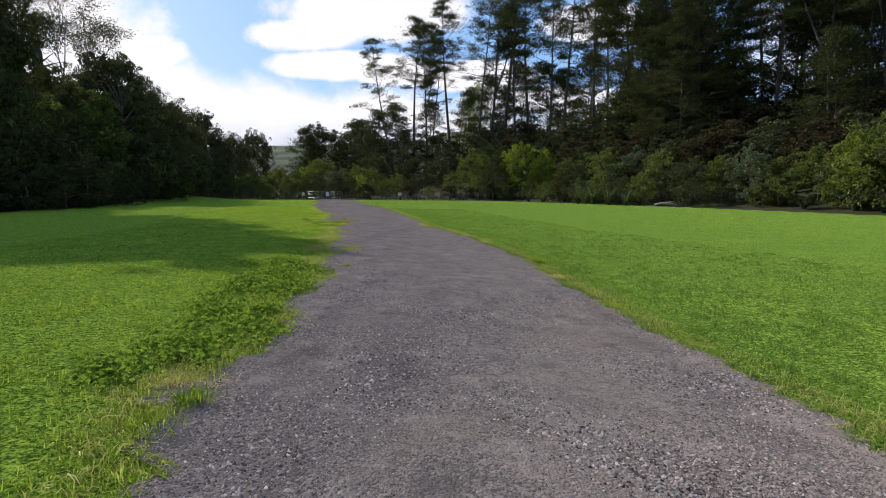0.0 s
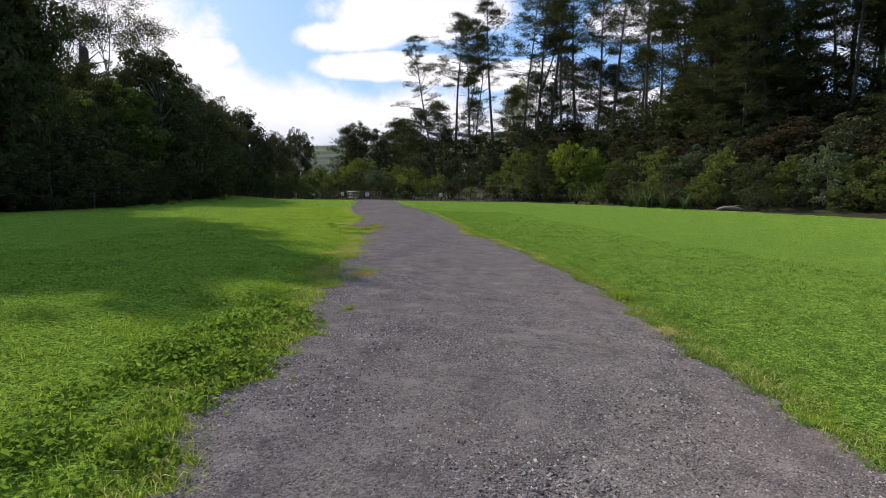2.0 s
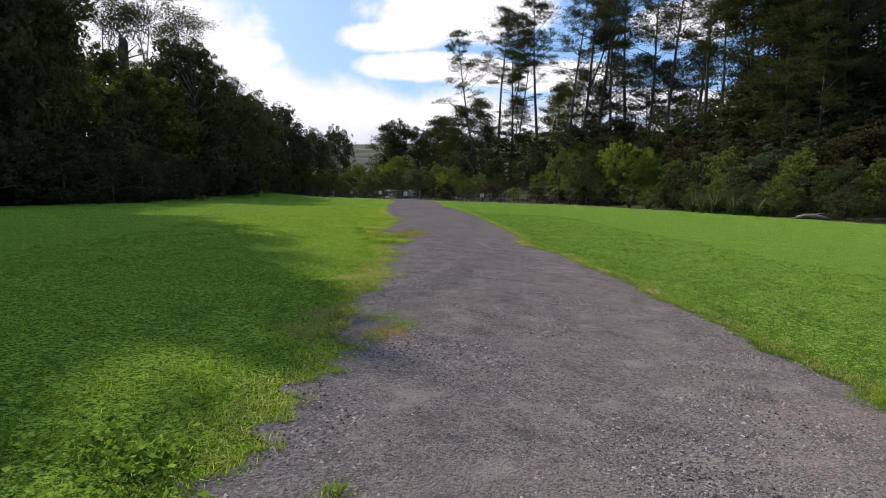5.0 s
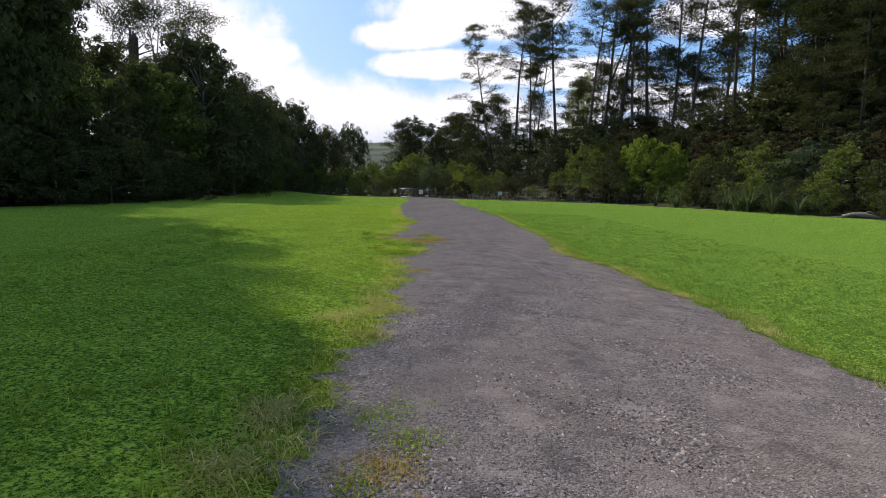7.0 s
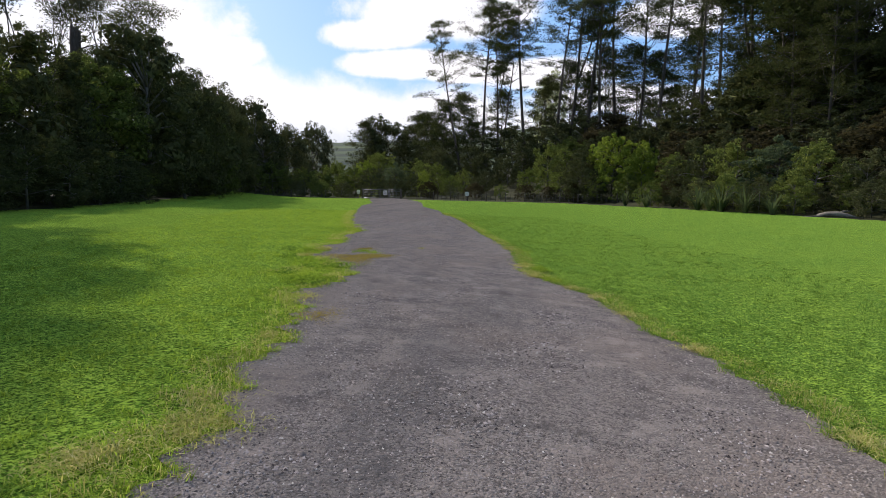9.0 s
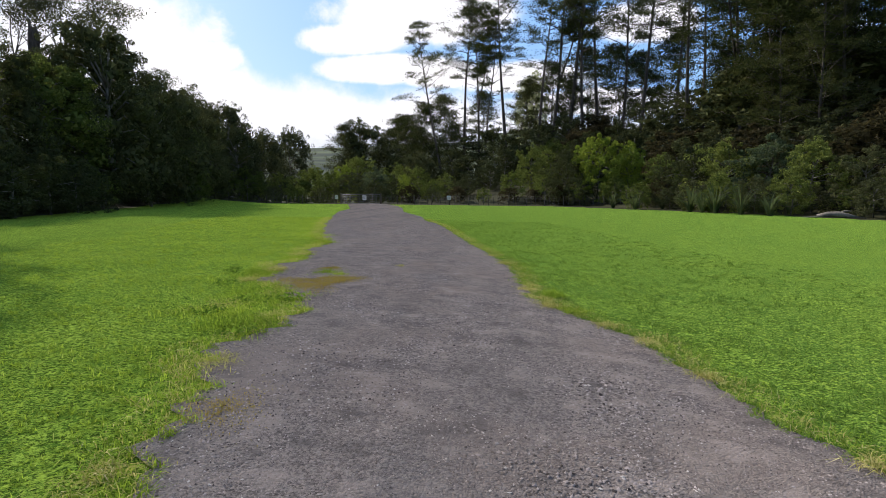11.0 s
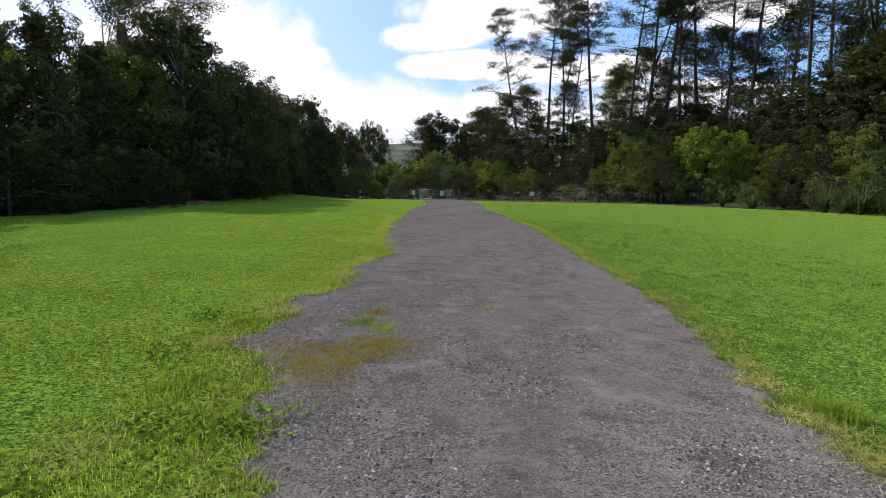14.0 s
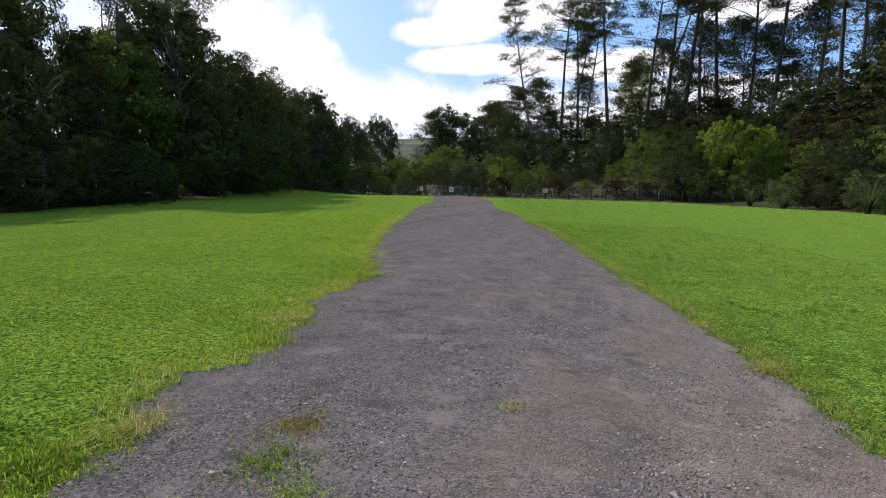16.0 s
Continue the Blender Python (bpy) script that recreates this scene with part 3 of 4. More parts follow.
def make_path():
    ys = np.concatenate([np.arange(-30, 1, 1.0), np.arange(1, 46, 0.09), np.arange(46, 94, 0.5)])
    n = 18
    s = np.linspace(0, 1, n)
    L, R = left_edge(ys), right_edge(ys)
    X = L[:, None] + (R - L)[:, None] * s[None, :]
    Y = np.repeat(ys[:, None], n, 1)
    crown = 0.012 + 0.035 * np.sin(math.pi * s)[None, :] + 0.006 * np.sin(3 * X + Y) * np.cos(2.1 * Y) * np.sin(math.pi * s)[None, :]
    v = np.stack([X, Y, crown + height(X, Y)], -1).reshape(-1, 3)
    i = (np.arange(len(ys) - 1)[:, None] * n + np.arange(n - 1)[None, :]).ravel()
    f = np.stack([i, i + 1, i + n + 1, i + n], 1)
    return tagged(new("gravel_path", mesh_of("gravel_path", v, f, GRAVEL, True)), "grey crushed gravel path with ragged grassy edges", "path", kind="structure")


def path_z(x, y):
    L, R = left_edge(y), right_edge(y)
    s = np.clip((x - L) / (R - L), 0, 1)
    return height(x, y) + 0.012 + 0.035 * np.sin(math.pi * s)


make_ground()
make_path()

# ---- trees and shrubs ----
def thing(name, meshes, parts, label, category, group=""):
    root = empty(name)
    for me, p in zip(meshes, parts):
        ob = part_of(p, me, root)
        if p == "deadwood":
            tagged(ob, "bare grey dead limbs", kind="stuff")
    return tagged(root, label, category, group)


def plant(kinds, rows, turn_seed, sink=0.0, tilt=0.0):
    """Copies of the models at rows of x, y, height of the top, model, girth."""
    rng = np.random.default_rng(turn_seed)
    for x, y, top, k, girth in rows:
        ob, h = kinds[k]
        z = float(height(x, y)) - sink
        s = max(0.2, (top - z) / h)
        m = Matrix.Translation((x, y, z)) @ Matrix.Rotation(rng.normal() * tilt, 4, "X") @ Matrix.Rotation(rng.normal() * tilt, 4, "Y") @ Matrix.Rotation(rng.uniform(0, 6.28), 4, "Z") @ Matrix.Diagonal((s * girth, s * girth, s, 1))
        copy_thing(ob, m)


def kind_of(name, meshes, label, category, group, h):
    return (thing(name, meshes, ("trunk", "crown", "deadwood"), label, category, group), h)


def retire(kinds):
    """Takes the models themselves out of the place once their copies stand."""
    for ob, _ in kinds.values():
        for o in (*ob.children_recursive, ob):
            bpy.data.objects.remove(o)

PINES = {
    "tall": kind_of("pine_tree", make_pine(11, 34, 0.58, 5.6, 25, 9, 40, 0.0), "tall slender pine with bare trunk and high ragged crown", "pine tree", "tall pines", 34),
    "lean": kind_of("pine_tree", make_pine(12, 32, 0.50, 6.2, 22, 9, 40, -0.07), "tall leaning pine with open layered branches", "pine tree", "tall pines", 32),
    "fork": kind_of("pine_tree", make_pine(13, 36, 0.56, 5.6, 24, 9, 40, 0.03, fork=True), "tall forked pine with dark clumped crown", "pine tree", "tall pines", 36),
    "full": kind_of("pine_tree", make_pine(14, 34, 0.34, 6.2, 36, 8, 44, 0.0, dead=10), "large dark pine with branches well down its trunk", "pine tree", "tall pines", 34),
    "olive": kind_of("pine_tree", make_pine(15, 34, 0.18, 7.0, 54, 9, 42, 0.0, needle=OLIVE, dead=16), "broad olive-green pine with dead lower limbs", "pine tree", "tall pines", 34),
    "young": kind_of("pine_tree", make_pine(16, 16, 0.12, 4.8, 50, 8, 30, 0.0, dead=3), "low dark pine with dense spreading branches", "pine tree", "low pines", 16),
}
plant(PINES, (
    (-14.4, 124, 32.3, "lean", 0.9), (-11.1, 128, 38, "tall", 1), (-8.6, 131, 37, "fork", 0.9), (-7.4, 124, 33, "lean", 0.7), (-2.8, 126, 41, "tall", 1.05),
    (2.6, 126, 43, "lean", 0.9), (4.6, 122, 44, "fork", 1), (7.4, 119, 45, "tall", 1.1), (10.1, 118, 45, "full", 0.85), (13.4, 122, 44, "tall", 1.1),
    (16.3, 118, 42, "full", 0.9), (18.1, 112, 41, "tall", 1.1), (21.5, 106, 41, "tall", 0.9),
    (26, 72, 25, "olive", 0.8), (22.5, 94, 33, "olive", 1.0), (26.5, 92, 35, "olive", 1.05), (24.5, 87, 30, "full", 0.95), (28.5, 84, 32, "olive", 0.8), (25.5, 80, 24, "young", 1.0), (30.5, 79, 26, "young", 1.0), (24.5, 76, 24, "olive", 0.75), (45, 67, 32, "olive", 0.7), (45, 88, 36, "tall", 1), (51.5, 65, 31, "full", 0.8), (42, 46, 18, "young", 1.0), (36, 70, 32, "tall", 1), (38, 62, 30, "fork", 1), (45, 64, 31, "lean", 1), (39, 52, 28, "tall", 1.1),
    (36, 58, 16, "young", 1.0), (33, 74, 18, "young", 1.1), (30, 88, 22, "young", 1.2), (50, 62, 18, "young", 1.1),
    (20.1, 92, 37, "lean", 0.9), (24.3, 85, 35, "fork", 1.0), (28.3, 80, 34, "olive", 0.9), (26.5, 100, 40, "tall", 1.1), (32, 96, 38, "tall", 0.9),
    (36.6, 86, 35, "fork", 1.05), (38.6, 93, 36, "lean", 1), (42, 100, 38, "tall", 1.1), (46.7, 90, 36, "tall", 1.1), (43.3, 78, 34, "tall", 0.9), (46.4, 76, 34, "fork", 1.05),
    (51, 82, 34, "tall", 1), (49.3, 73, 33, "olive", 0.7), (48.2, 66, 31, "tall", 1.1), (46.1, 55, 28, "tall", 1.1), (52, 60, 31, "tall", 1.2), (56, 70, 33, "tall", 1.1),
    (58, 84, 36, "tall", 1.2), (54, 96, 38, "fork", 1.2), (48, 46, 28, "olive", 1), (56, 48, 30, "full", 1), (62, 60, 33, "tall", 1.2), (54, 36, 27, "full", 1), (58, 22, 27, "olive", 1), (62, 8, 26, "full", 1),
    (-20, 128, 18, "young", 1), (-15, 132, 20, "young", 1), (-8, 134, 21, "young", 1), (-1, 136, 24, "young", 0.9), (5, 132, 26, "young", 0.9), (8.5, 134, 23, "young", 0.9), (12, 130, 28, "young", 0.9),
    (17, 124, 27, "young", 0.9), (20, 120, 25, "young", 0.9), (23, 116, 27, "young", 0.9), (30, 108, 22, "young", 1.1), (36, 104, 22, "young", 1.1), (44, 106, 23, "young", 1.2), (-13, 124, 14, "young", 1.1),
    (47, 60, 32, "olive", 0.75), (29.5, 74, 33, "full", 0.7), (38.5, 77, 34, "full", 0.9), (34.5, 80, 35, "olive", 0.75), (41.5, 76, 33, "olive", 0.9), (44.5, 80, 34, "full", 1.0), (31.5, 77, 34, "olive", 0.8), (46.5, 75, 26, "young", 0.9), (50, 78, 27, "young", 0.9), (43, 76, 24, "young", 0.9), (54, 77, 27, "young", 0.9), (53, 66, 33, "olive", 0.7), (-37, 136, 15.6, "young", 1.0), (-30.5, 150, 18.7, "young", 1.1), (-25, 142, 17.5, "young", 1.1),
), 3, 0.0, 0.05)
retire(PINES)

TREES = {
    "dark": kind_of("broadleaf_tree", make_broadleaf(21, 15, 6.2, 24, 1060, 0.18, 0.08), "dense dark evergreen tree standing in its own shade", "tree", "trees along the field", 15),
    "dark2": kind_of("broadleaf_tree", make_broadleaf(22, 14, 6.8, 26, 1060, 0.18, 0.06), "broad dark evergreen tree with leaves to the ground", "tree", "trees along the field", 14),
    "mid": kind_of("broadleaf_tree", make_broadleaf(23, 12, 5.2, 22, 990, 0.18, 0.06, MIDLEAF), "rounded olive-green evergreen tree", "tree", "trees along the field", 12),
    "rough": kind_of("broadleaf_tree", make_broadleaf(26, 14, 6.4, 22, 460, 0.31, 0.06, core=50), "dense dark evergreen tree closing the field", "tree", "trees along the field", 14),
    "high": kind_of("broadleaf_tree", make_broadleaf(27, 21, 5.6, 34, 800, 0.18, 0.06, core=90), "tall dark evergreen tree shading the lawn", "tree", "trees along the field", 20),
    "gum": kind_of("gum_tree", make_gum(24, 25), "tall open tree with forking grey limbs and airy foliage", "tree", "", 24),
    "pale": kind_of("poplar_tree", make_broadleaf(25, 16, 4.2, 16, 490, 0.23, 0.2, PALE), "pale yellow-green tree behind the pines", "tree", "", 16),
}
plant(TREES, (
    (-28.2, 31.1, 22.0, "high", 0.76), (-28.9, 29.2, 21.9, "high", 0.8), (-29.8, 32.3, 22.9, "high", 0.76), (-29.9, 35.3, 20.6, "high", 0.68), (-30.6, 27.0, 20.2, "high", 0.88), (-32.6, 29.8, 22.5, "high", 0.83), (-33.1, 34.3, 23.8, "high", 0.76), (-36, 23, 17, "rough", 1.0), (-37.5, 40.5, 15, "dark", 0.85), (-34.5, 29, 20, "rough", 0.8), (-32, 35, 11.5, "mid", 1.15), (-34.5, 43, 12.3, "dark2", 1.0), (-36, 49.5, 12.4, "dark", 0.9), (-38, 56, 12.5, "mid", 1),
    (-37.2, 61.5, 16.9, "dark", 0.95), (-41.5, 67, 16.4, "dark", 0.9), (-37.4, 69, 13.2, "dark", 0.8), (-76.6, 155, 24, "dark2", 0.95), (-66, 122, 20.6, "dark2", 0.85), (-57, 108, 18.6, "dark", 0.85), (-85, 158, 25, "rough", 1.0), (-42, 77, 15.2, "dark2", 0.9), (-43.5, 85, 13.8, "dark2", 0.85), (-46, 93, 13.4, "dark", 0.85), (-49, 108, 17, "dark", 0.75), (-46, 114, 12.8, "dark2", 0.8), (-40.5, 80.5, 10, "mid", 0.62), (-45, 103, 12.5, "dark", 0.8),
    (-41, 60, 13, "dark2", 1), (-46, 52, 13, "rough", 1), (-44, 42, 12.5, "rough", 1.1), (-40, 30, 14, "rough", 1), (-42, 18, 12, "rough", 1.1), (-42, 9, 11, "rough", 1), (-50, 84, 15, "rough", 1), (-53, 92, 15, "rough", 1),
    (-42, 0, 11, "rough", 1), (-42, -9, 12, "rough", 1.1), (-38, -20, 12, "rough", 1.1), (-18, -32, 14, "rough", 1.2), (0, -38, 14, "rough", 1.2), (18, -34, 14, "rough", 1.3), (34, -24, 14, "rough", 1.2), (46, -8, 14, "rough", 1.2),
    (-57, 140, 14.8, "dark", 0.9), (-54.2, 150, 17.2, "dark2", 0.68), (-64, 128, 15, "rough", 1), (-66, 110, 16, "rough", 1),
    (-60.5, 76, 26.5, "gum", 0.9), (-55, 80, 25, "gum", 0.8), (-64, 62, 26, "gum", 0.9),
    (-33.9, 140, 17.2, "dark2", 0.9), (-22.2, 136, 16.0, "dark", 0.9), (-28, 113, 8.1, "mid", 1), (-18.5, 118, 9.0, "dark2", 0.9), (-12, 115, 9.5, "dark", 0.8),
    (1.0, 150, 28, "pale", 0.7), (3.0, 152, 30, "pale", 0.7),
), 5)
retire(TREES)

SHRUBS = {
    "mid": kind_of("shrub", make_broadleaf(31, 5.5, 3.1, 15, 680, 0.16, 0.03, MIDLEAF, core=34), "leafy mid-green shrub at the field's edge", "shrub", "shrubs along the field", 5.5),
    "lime": kind_of("shrub", make_broadleaf(32, 8, 3.9, 20, 1440, 0.17, 0.04, LIME, core=34), "bright lime-green shrub lit by the sun", "shrub", "shrubs along the field", 8),
    "dark": kind_of("shrub", make_broadleaf(33, 6, 3.3, 15, 630, 0.17, 0.03, DARKLEAF, core=34), "dark green evergreen shrub", "shrub", "shrubs along the field", 6),
    "grey": kind_of("shrub", make_broadleaf(34, 5, 2.6, 14, 720, 0.17, 0.05, BLUELEAF, core=34), "grey-green leafy shrub at the field's edge", "shrub", "shrubs along the field", 5),
    "rough": kind_of("shrub", make_broadleaf(36, 6, 3.3, 13, 320, 0.27, 0.05, DARKLEAF, core=34), "dark evergreen undergrowth on the wooded slope", "shrub", "undergrowth", 6),
    "brown": kind_of("shrub", make_broadleaf(35, 4, 2.6, 12, 490, 0.19, 0.04, BROWN, core=34), "brown dry fern thicket", "shrub", "undergrowth", 4),
}
plant(SHRUBS, (
    (-1.8, 92, 4.4, "mid", 1), (0.9, 97, 8.2, "mid", 0.8), (2.5, 89, 4.4, "mid", 1), (5.4, 87, 5.3, "dark", 1), (4.9, 86.5, 6.6, "dark", 0.9), (8.2, 84.5, 8.4, "lime", 0.8),
    (11.4, 82.5, 7.4, "lime", 0.65), (9.6, 80.5, 3.4, "mid", 1.0), (6.2, 83.5, 3.2, "dark", 1.0), (14.2, 79, 5.6, "mid", 1.1), (14.8, 70.5, 6.2, "dark", 1), (16.6, 66.5, 5.9, "mid", 1), (18.8, 64, 6.0, "grey", 1.1), (20.3, 60, 5.4, "mid", 1), (22.3, 57, 4.6, "dark", 1),
    (24, 55, 4.4, "mid", 1), (25.6, 52, 5.2, "grey", 0.9), (27, 50, 4.0, "mid", 1), (28.2, 46.5, 4.8, "mid", 1.1), (29.6, 44.5, 5.8, "lime", 0.75), (31, 41.5, 7.0, "mid", 1.1),
    (31.6, 38, 6.0, "dark", 1.1), (33, 34, 6.0, "mid", 1.2), (36, 28, 6, "dark", 1.3), (38, 21, 6, "mid", 1.3), (42, 14, 6, "dark", 1.4),
    (11.6, 74, 1.9, "dark", 1.2), (12.9, 70.5, 1.9, "dark", 1.2), (14.4, 67.5, 2.0, "mid", 1.1), (15.9, 64.7, 2.1, "dark", 1.2), (19.7, 58.7, 2.1, "dark", 1.2), (21.5, 56.2, 1.9, "mid", 1.2), (23.5, 53.2, 1.9, "dark", 1.2), (25.4, 49.7, 1.9, "mid", 1.2),
    (13.0, 74, 3.2, "brown", 1), (17.5, 62.2, 2.4, "brown", 0.9), (26.2, 48.6, 2.2, "brown", 0.9),
    (-21, 111, 6.4, "mid", 1), (-16.5, 106, 5.6, "mid", 1), (-12, 104, 4.6, "mid", 0.9), (-34, 108, 5.4, "mid", 1.2), (-38.5, 121, 6.4, "mid", 1.1), (-30, 105, 5, "mid", 1.1), (-38, 103, 4.6, "mid", 1.3), (-42.5, 101, 5.4, "mid", 1.2),
    (-44.5, 95, 5.2, "dark", 1.1), (-26.5, 102, 4.6, "dark", 1.1), (-8, 100, 4.2, "dark", 1), (-5, 103, 6.0, "dark", 1), (-3, 108, 9, "dark", 1), (4, 104, 9.5, "mid", 1), (9, 100, 10, "dark", 1),
    (-9, 112, 8, "rough", 1.1), (-5, 119, 13, "rough", 1.3), (3, 121, 14, "rough", 1.3), (8, 119, 15, "rough", 1.2), (-2, 113, 9.5, "rough", 1.1), (12, 113, 14, "brown", 1.4), (5.5, 113, 11, "rough", 1.1), (0, 116, 10, "rough", 1.1), (8, 110, 11, "brown", 1.4), (14, 104, 12, "rough", 1.2), (14, 94, 10, "rough", 1.1), (18, 86, 9, "brown", 1.4), (19, 78, 8.4, "rough", 1.2), (22, 74, 8, "brown", 1.4),
    (24, 68, 7.6, "rough", 1.2), (27, 72, 9, "rough", 1.3), (27, 63, 7.5, "brown", 1.5), (30, 66, 9, "brown", 1.6), (30, 58, 7.4, "rough", 1.3), (33, 61, 9, "rough", 1.4), (34, 70, 11, "brown", 1.6), (38, 66, 11, "rough", 1.5),
    (33, 52, 7.6, "brown", 1.5), (37, 55, 9, "rough", 1.4), (41, 60, 11, "brown", 1.6), (36, 46, 8, "rough", 1.4), (40, 48, 9.5, "brown", 1.6), (45, 52, 11.5, "rough", 1.5), (40, 40, 9, "rough", 1.5), (44, 34, 9.5, "brown", 1.6),
    (24, 92, 15.5, "rough", 1.5), (28, 90, 18, "rough", 1.5), (31, 84, 17, "rough", 1.5), (35, 82, 19, "rough", 1.5), (38, 78, 13, "brown", 1.6), (44, 70, 13, "rough", 1.5), (50, 66, 14, "brown", 1.6), (40, 88, 15, "rough", 1.6), (48, 84, 15.5, "rough", 1.6), (56, 76, 16, "rough", 1.6),
    (30, 98, 15, "rough", 1.5), (22, 104, 14, "rough", 1.5), (36, 98, 16, "brown", 1.7), (-16, 95.5, 2.6, "brown", 1.1), (-12.5, 94, 2.2, "dark", 1.1), (-9, 92.5, 2.4, "brown", 1.2), (-5.5, 91.5, 2.2, "mid", 1.1), (-2, 89.3, 2.2, "brown", 1.2), (1, 88.2, 2.0, "brown", 1.2), (4, 86.6, 2.4, "brown", 1.1), (7.4, 84, 2.4, "dark", 1.0), (-19, 98, 3.4, "dark", 1.2), (-13.5, 99, 3.6, "mid", 1.2), (-9, 97, 3.4, "dark", 1.2), (-29.5, 97.5, 2.4, "dark", 1.2), (-33, 97.5, 2.6, "mid", 1.2), (-37, 98, 2.6, "dark", 1.2), (-22, 98.5, 3.0, "dark", 1.3), (-26, 97.5, 2.2, "dark", 1.1), (-18, 102, 4.4, "lime", 0.6),
    (-24.4, 24, 3.4, "dark", 1.3), (-24.8, 28.5, 4.0, "dark", 1.2), (-25.2, 33, 3.6, "dark", 1.3), (-26, 37.5, 4.2, "dark", 1.2), (-27.4, 42, 3.8, "dark", 1.3), (-29.2, 46.5, 4.0, "dark", 1.2), (-31, 51, 3.6, "dark", 1.2),
    (13.2, 64, 2.6, "dark", 1.1), (14.2, 60.8, 3.0, "mid", 1.0), (15.6, 58, 2.6, "dark", 1.1), (17.6, 57, 3.0, "mid", 1.0), (10.2, 70.5, 2.4, "mid", 1.1), (20.8, 53.2, 2.4, "dark", 1.1),
    (-24, 107, 5.6, "grey", 1.0), (-29, 108, 6.2, "lime", 0.7),
    (-31.5, 22, 4, "rough", 1.5), (-32, 28, 4, "rough", 1.5), (-33, 33, 4, "rough", 1.5), (-35.5, 38.5, 4, "rough", 1.5), (-38, 44, 4, "rough", 1.5), (-39.5, 50, 4, "rough", 1.5), (-41, 56, 4, "rough", 1.5), (-43, 63, 4.4, "rough", 1.5), (-44.5, 70, 4.4, "rough", 1.5), (-46, 76, 4.4, "rough", 1.5), (-47.5, 83, 4.4, "rough", 1.5), (-48.5, 90, 4.4, "rough", 1.5), (-49, 97, 4.4, "rough", 1.5), (-47.5, 104, 4.4, "rough", 1.5), (-45, 110, 4.4, "rough", 1.5), (-40, 112, 4, "rough", 1.4),
    (-38.5, 62, 5, "dark", 1.2), (-33.4, 47, 4.5, "dark", 1.2), (-31, 40, 4.5, "dark", 1.2), (-29.5, 33.5, 4.5, "dark", 1.2), (-28, 26, 4.5, "dark", 1.2), (-40, 72, 5, "dark", 1.2), (-42, 80, 5, "dark", 1.2), (-43.5, 88, 5, "mid", 1.2), (-35.5, 53, 4.5, "dark", 1.2),
), 7)
retire(SHRUBS)

snag = new("tree_snag", make_snag(61, 18.6, 0.72))
snag.matrix_world = Matrix.Translation((-58, 78.5, float(height(-58, 78.5))))
tagged(snag, "tall dead tree trunk broken off at the top", "dead tree")

# ---- flax, log, fence, gate ----
FLAX = make_flax(41, 2.0)
for i, (x, y, s) in enumerate(((17.0, 60.5, 1.0), (18.3, 58.8, 0.8), (14.6, 65.2, 0.9), (28.5, 42.6, 1.0), (29.2, 40.6, 0.9), (12.4, 71.0, 0.7), (16.0, 62.8, 0.6), (26.6, 45.6, 0.6), (12.4, 62.0, 1.0), (13.4, 59.4, 1.1), (12.9, 60.6, 0.8), (14.6, 57.6, 1.0), (9.6, 69.0, 0.8), (8.4, 74.0, 0.8), (15.8, 55.8, 0.8))):
    ob = new("flax", FLAX)
    ob.matrix_world = Matrix.Translation((x, y, float(height(x, y)) - 0.02)) @ Matrix.Rotation(i * 1.9, 4, "Z") @ Matrix.Diagonal((s, s, s, 1))
    tagged(ob, "clump of arching grey-green flax leaves", "flax", "flax clumps")


def make_log():
    rng = np.random.default_rng(5)
    t = Tubes()
    t.add([(-1.5, 0, 0.2), (-0.7, 0.05, 0.32), (0.1, 0, 0.34), (0.9, -0.05, 0.22), (1.4, 0, 0.12), (2.1, 0.1, 0.06)], [0.12, 0.25, 0.28, 0.2, 0.1, 0.05], 10)
    t.add([(0.1, 0, 0.4), (0.5, 0.1, 0.62), (1.0, 0.1, 0.66)], [0.12, 0.09, 0.04], 6)
    t.add([(-0.8, 0, 0.2), (-1.6, -0.3, 0.1), (-2.6, -0.5, 0.05)], [0.1, 0.07, 0.03], 6)
    ob = new("fallen_log", t.mesh("fallen_log", DEADWOOD))
    ob.matrix_world = pose(18.8, 53.4, float(height(18.8, 53.4)) - 0.03, 0, 0, -28) @ Matrix.Diagonal((0.72, 0.72, 0.72, 1))
    tagged(ob, "weathered grey fallen log at the field's edge", "log")


make_log()


def post_mesh(h, r):
    t = Tubes()
    t.add([(0, 0, -0.3), (0, 0, h - 0.03), (0, 0, h)], [r, r * 0.95, r * 0.75], 8)
    return t.mesh("post", POST)


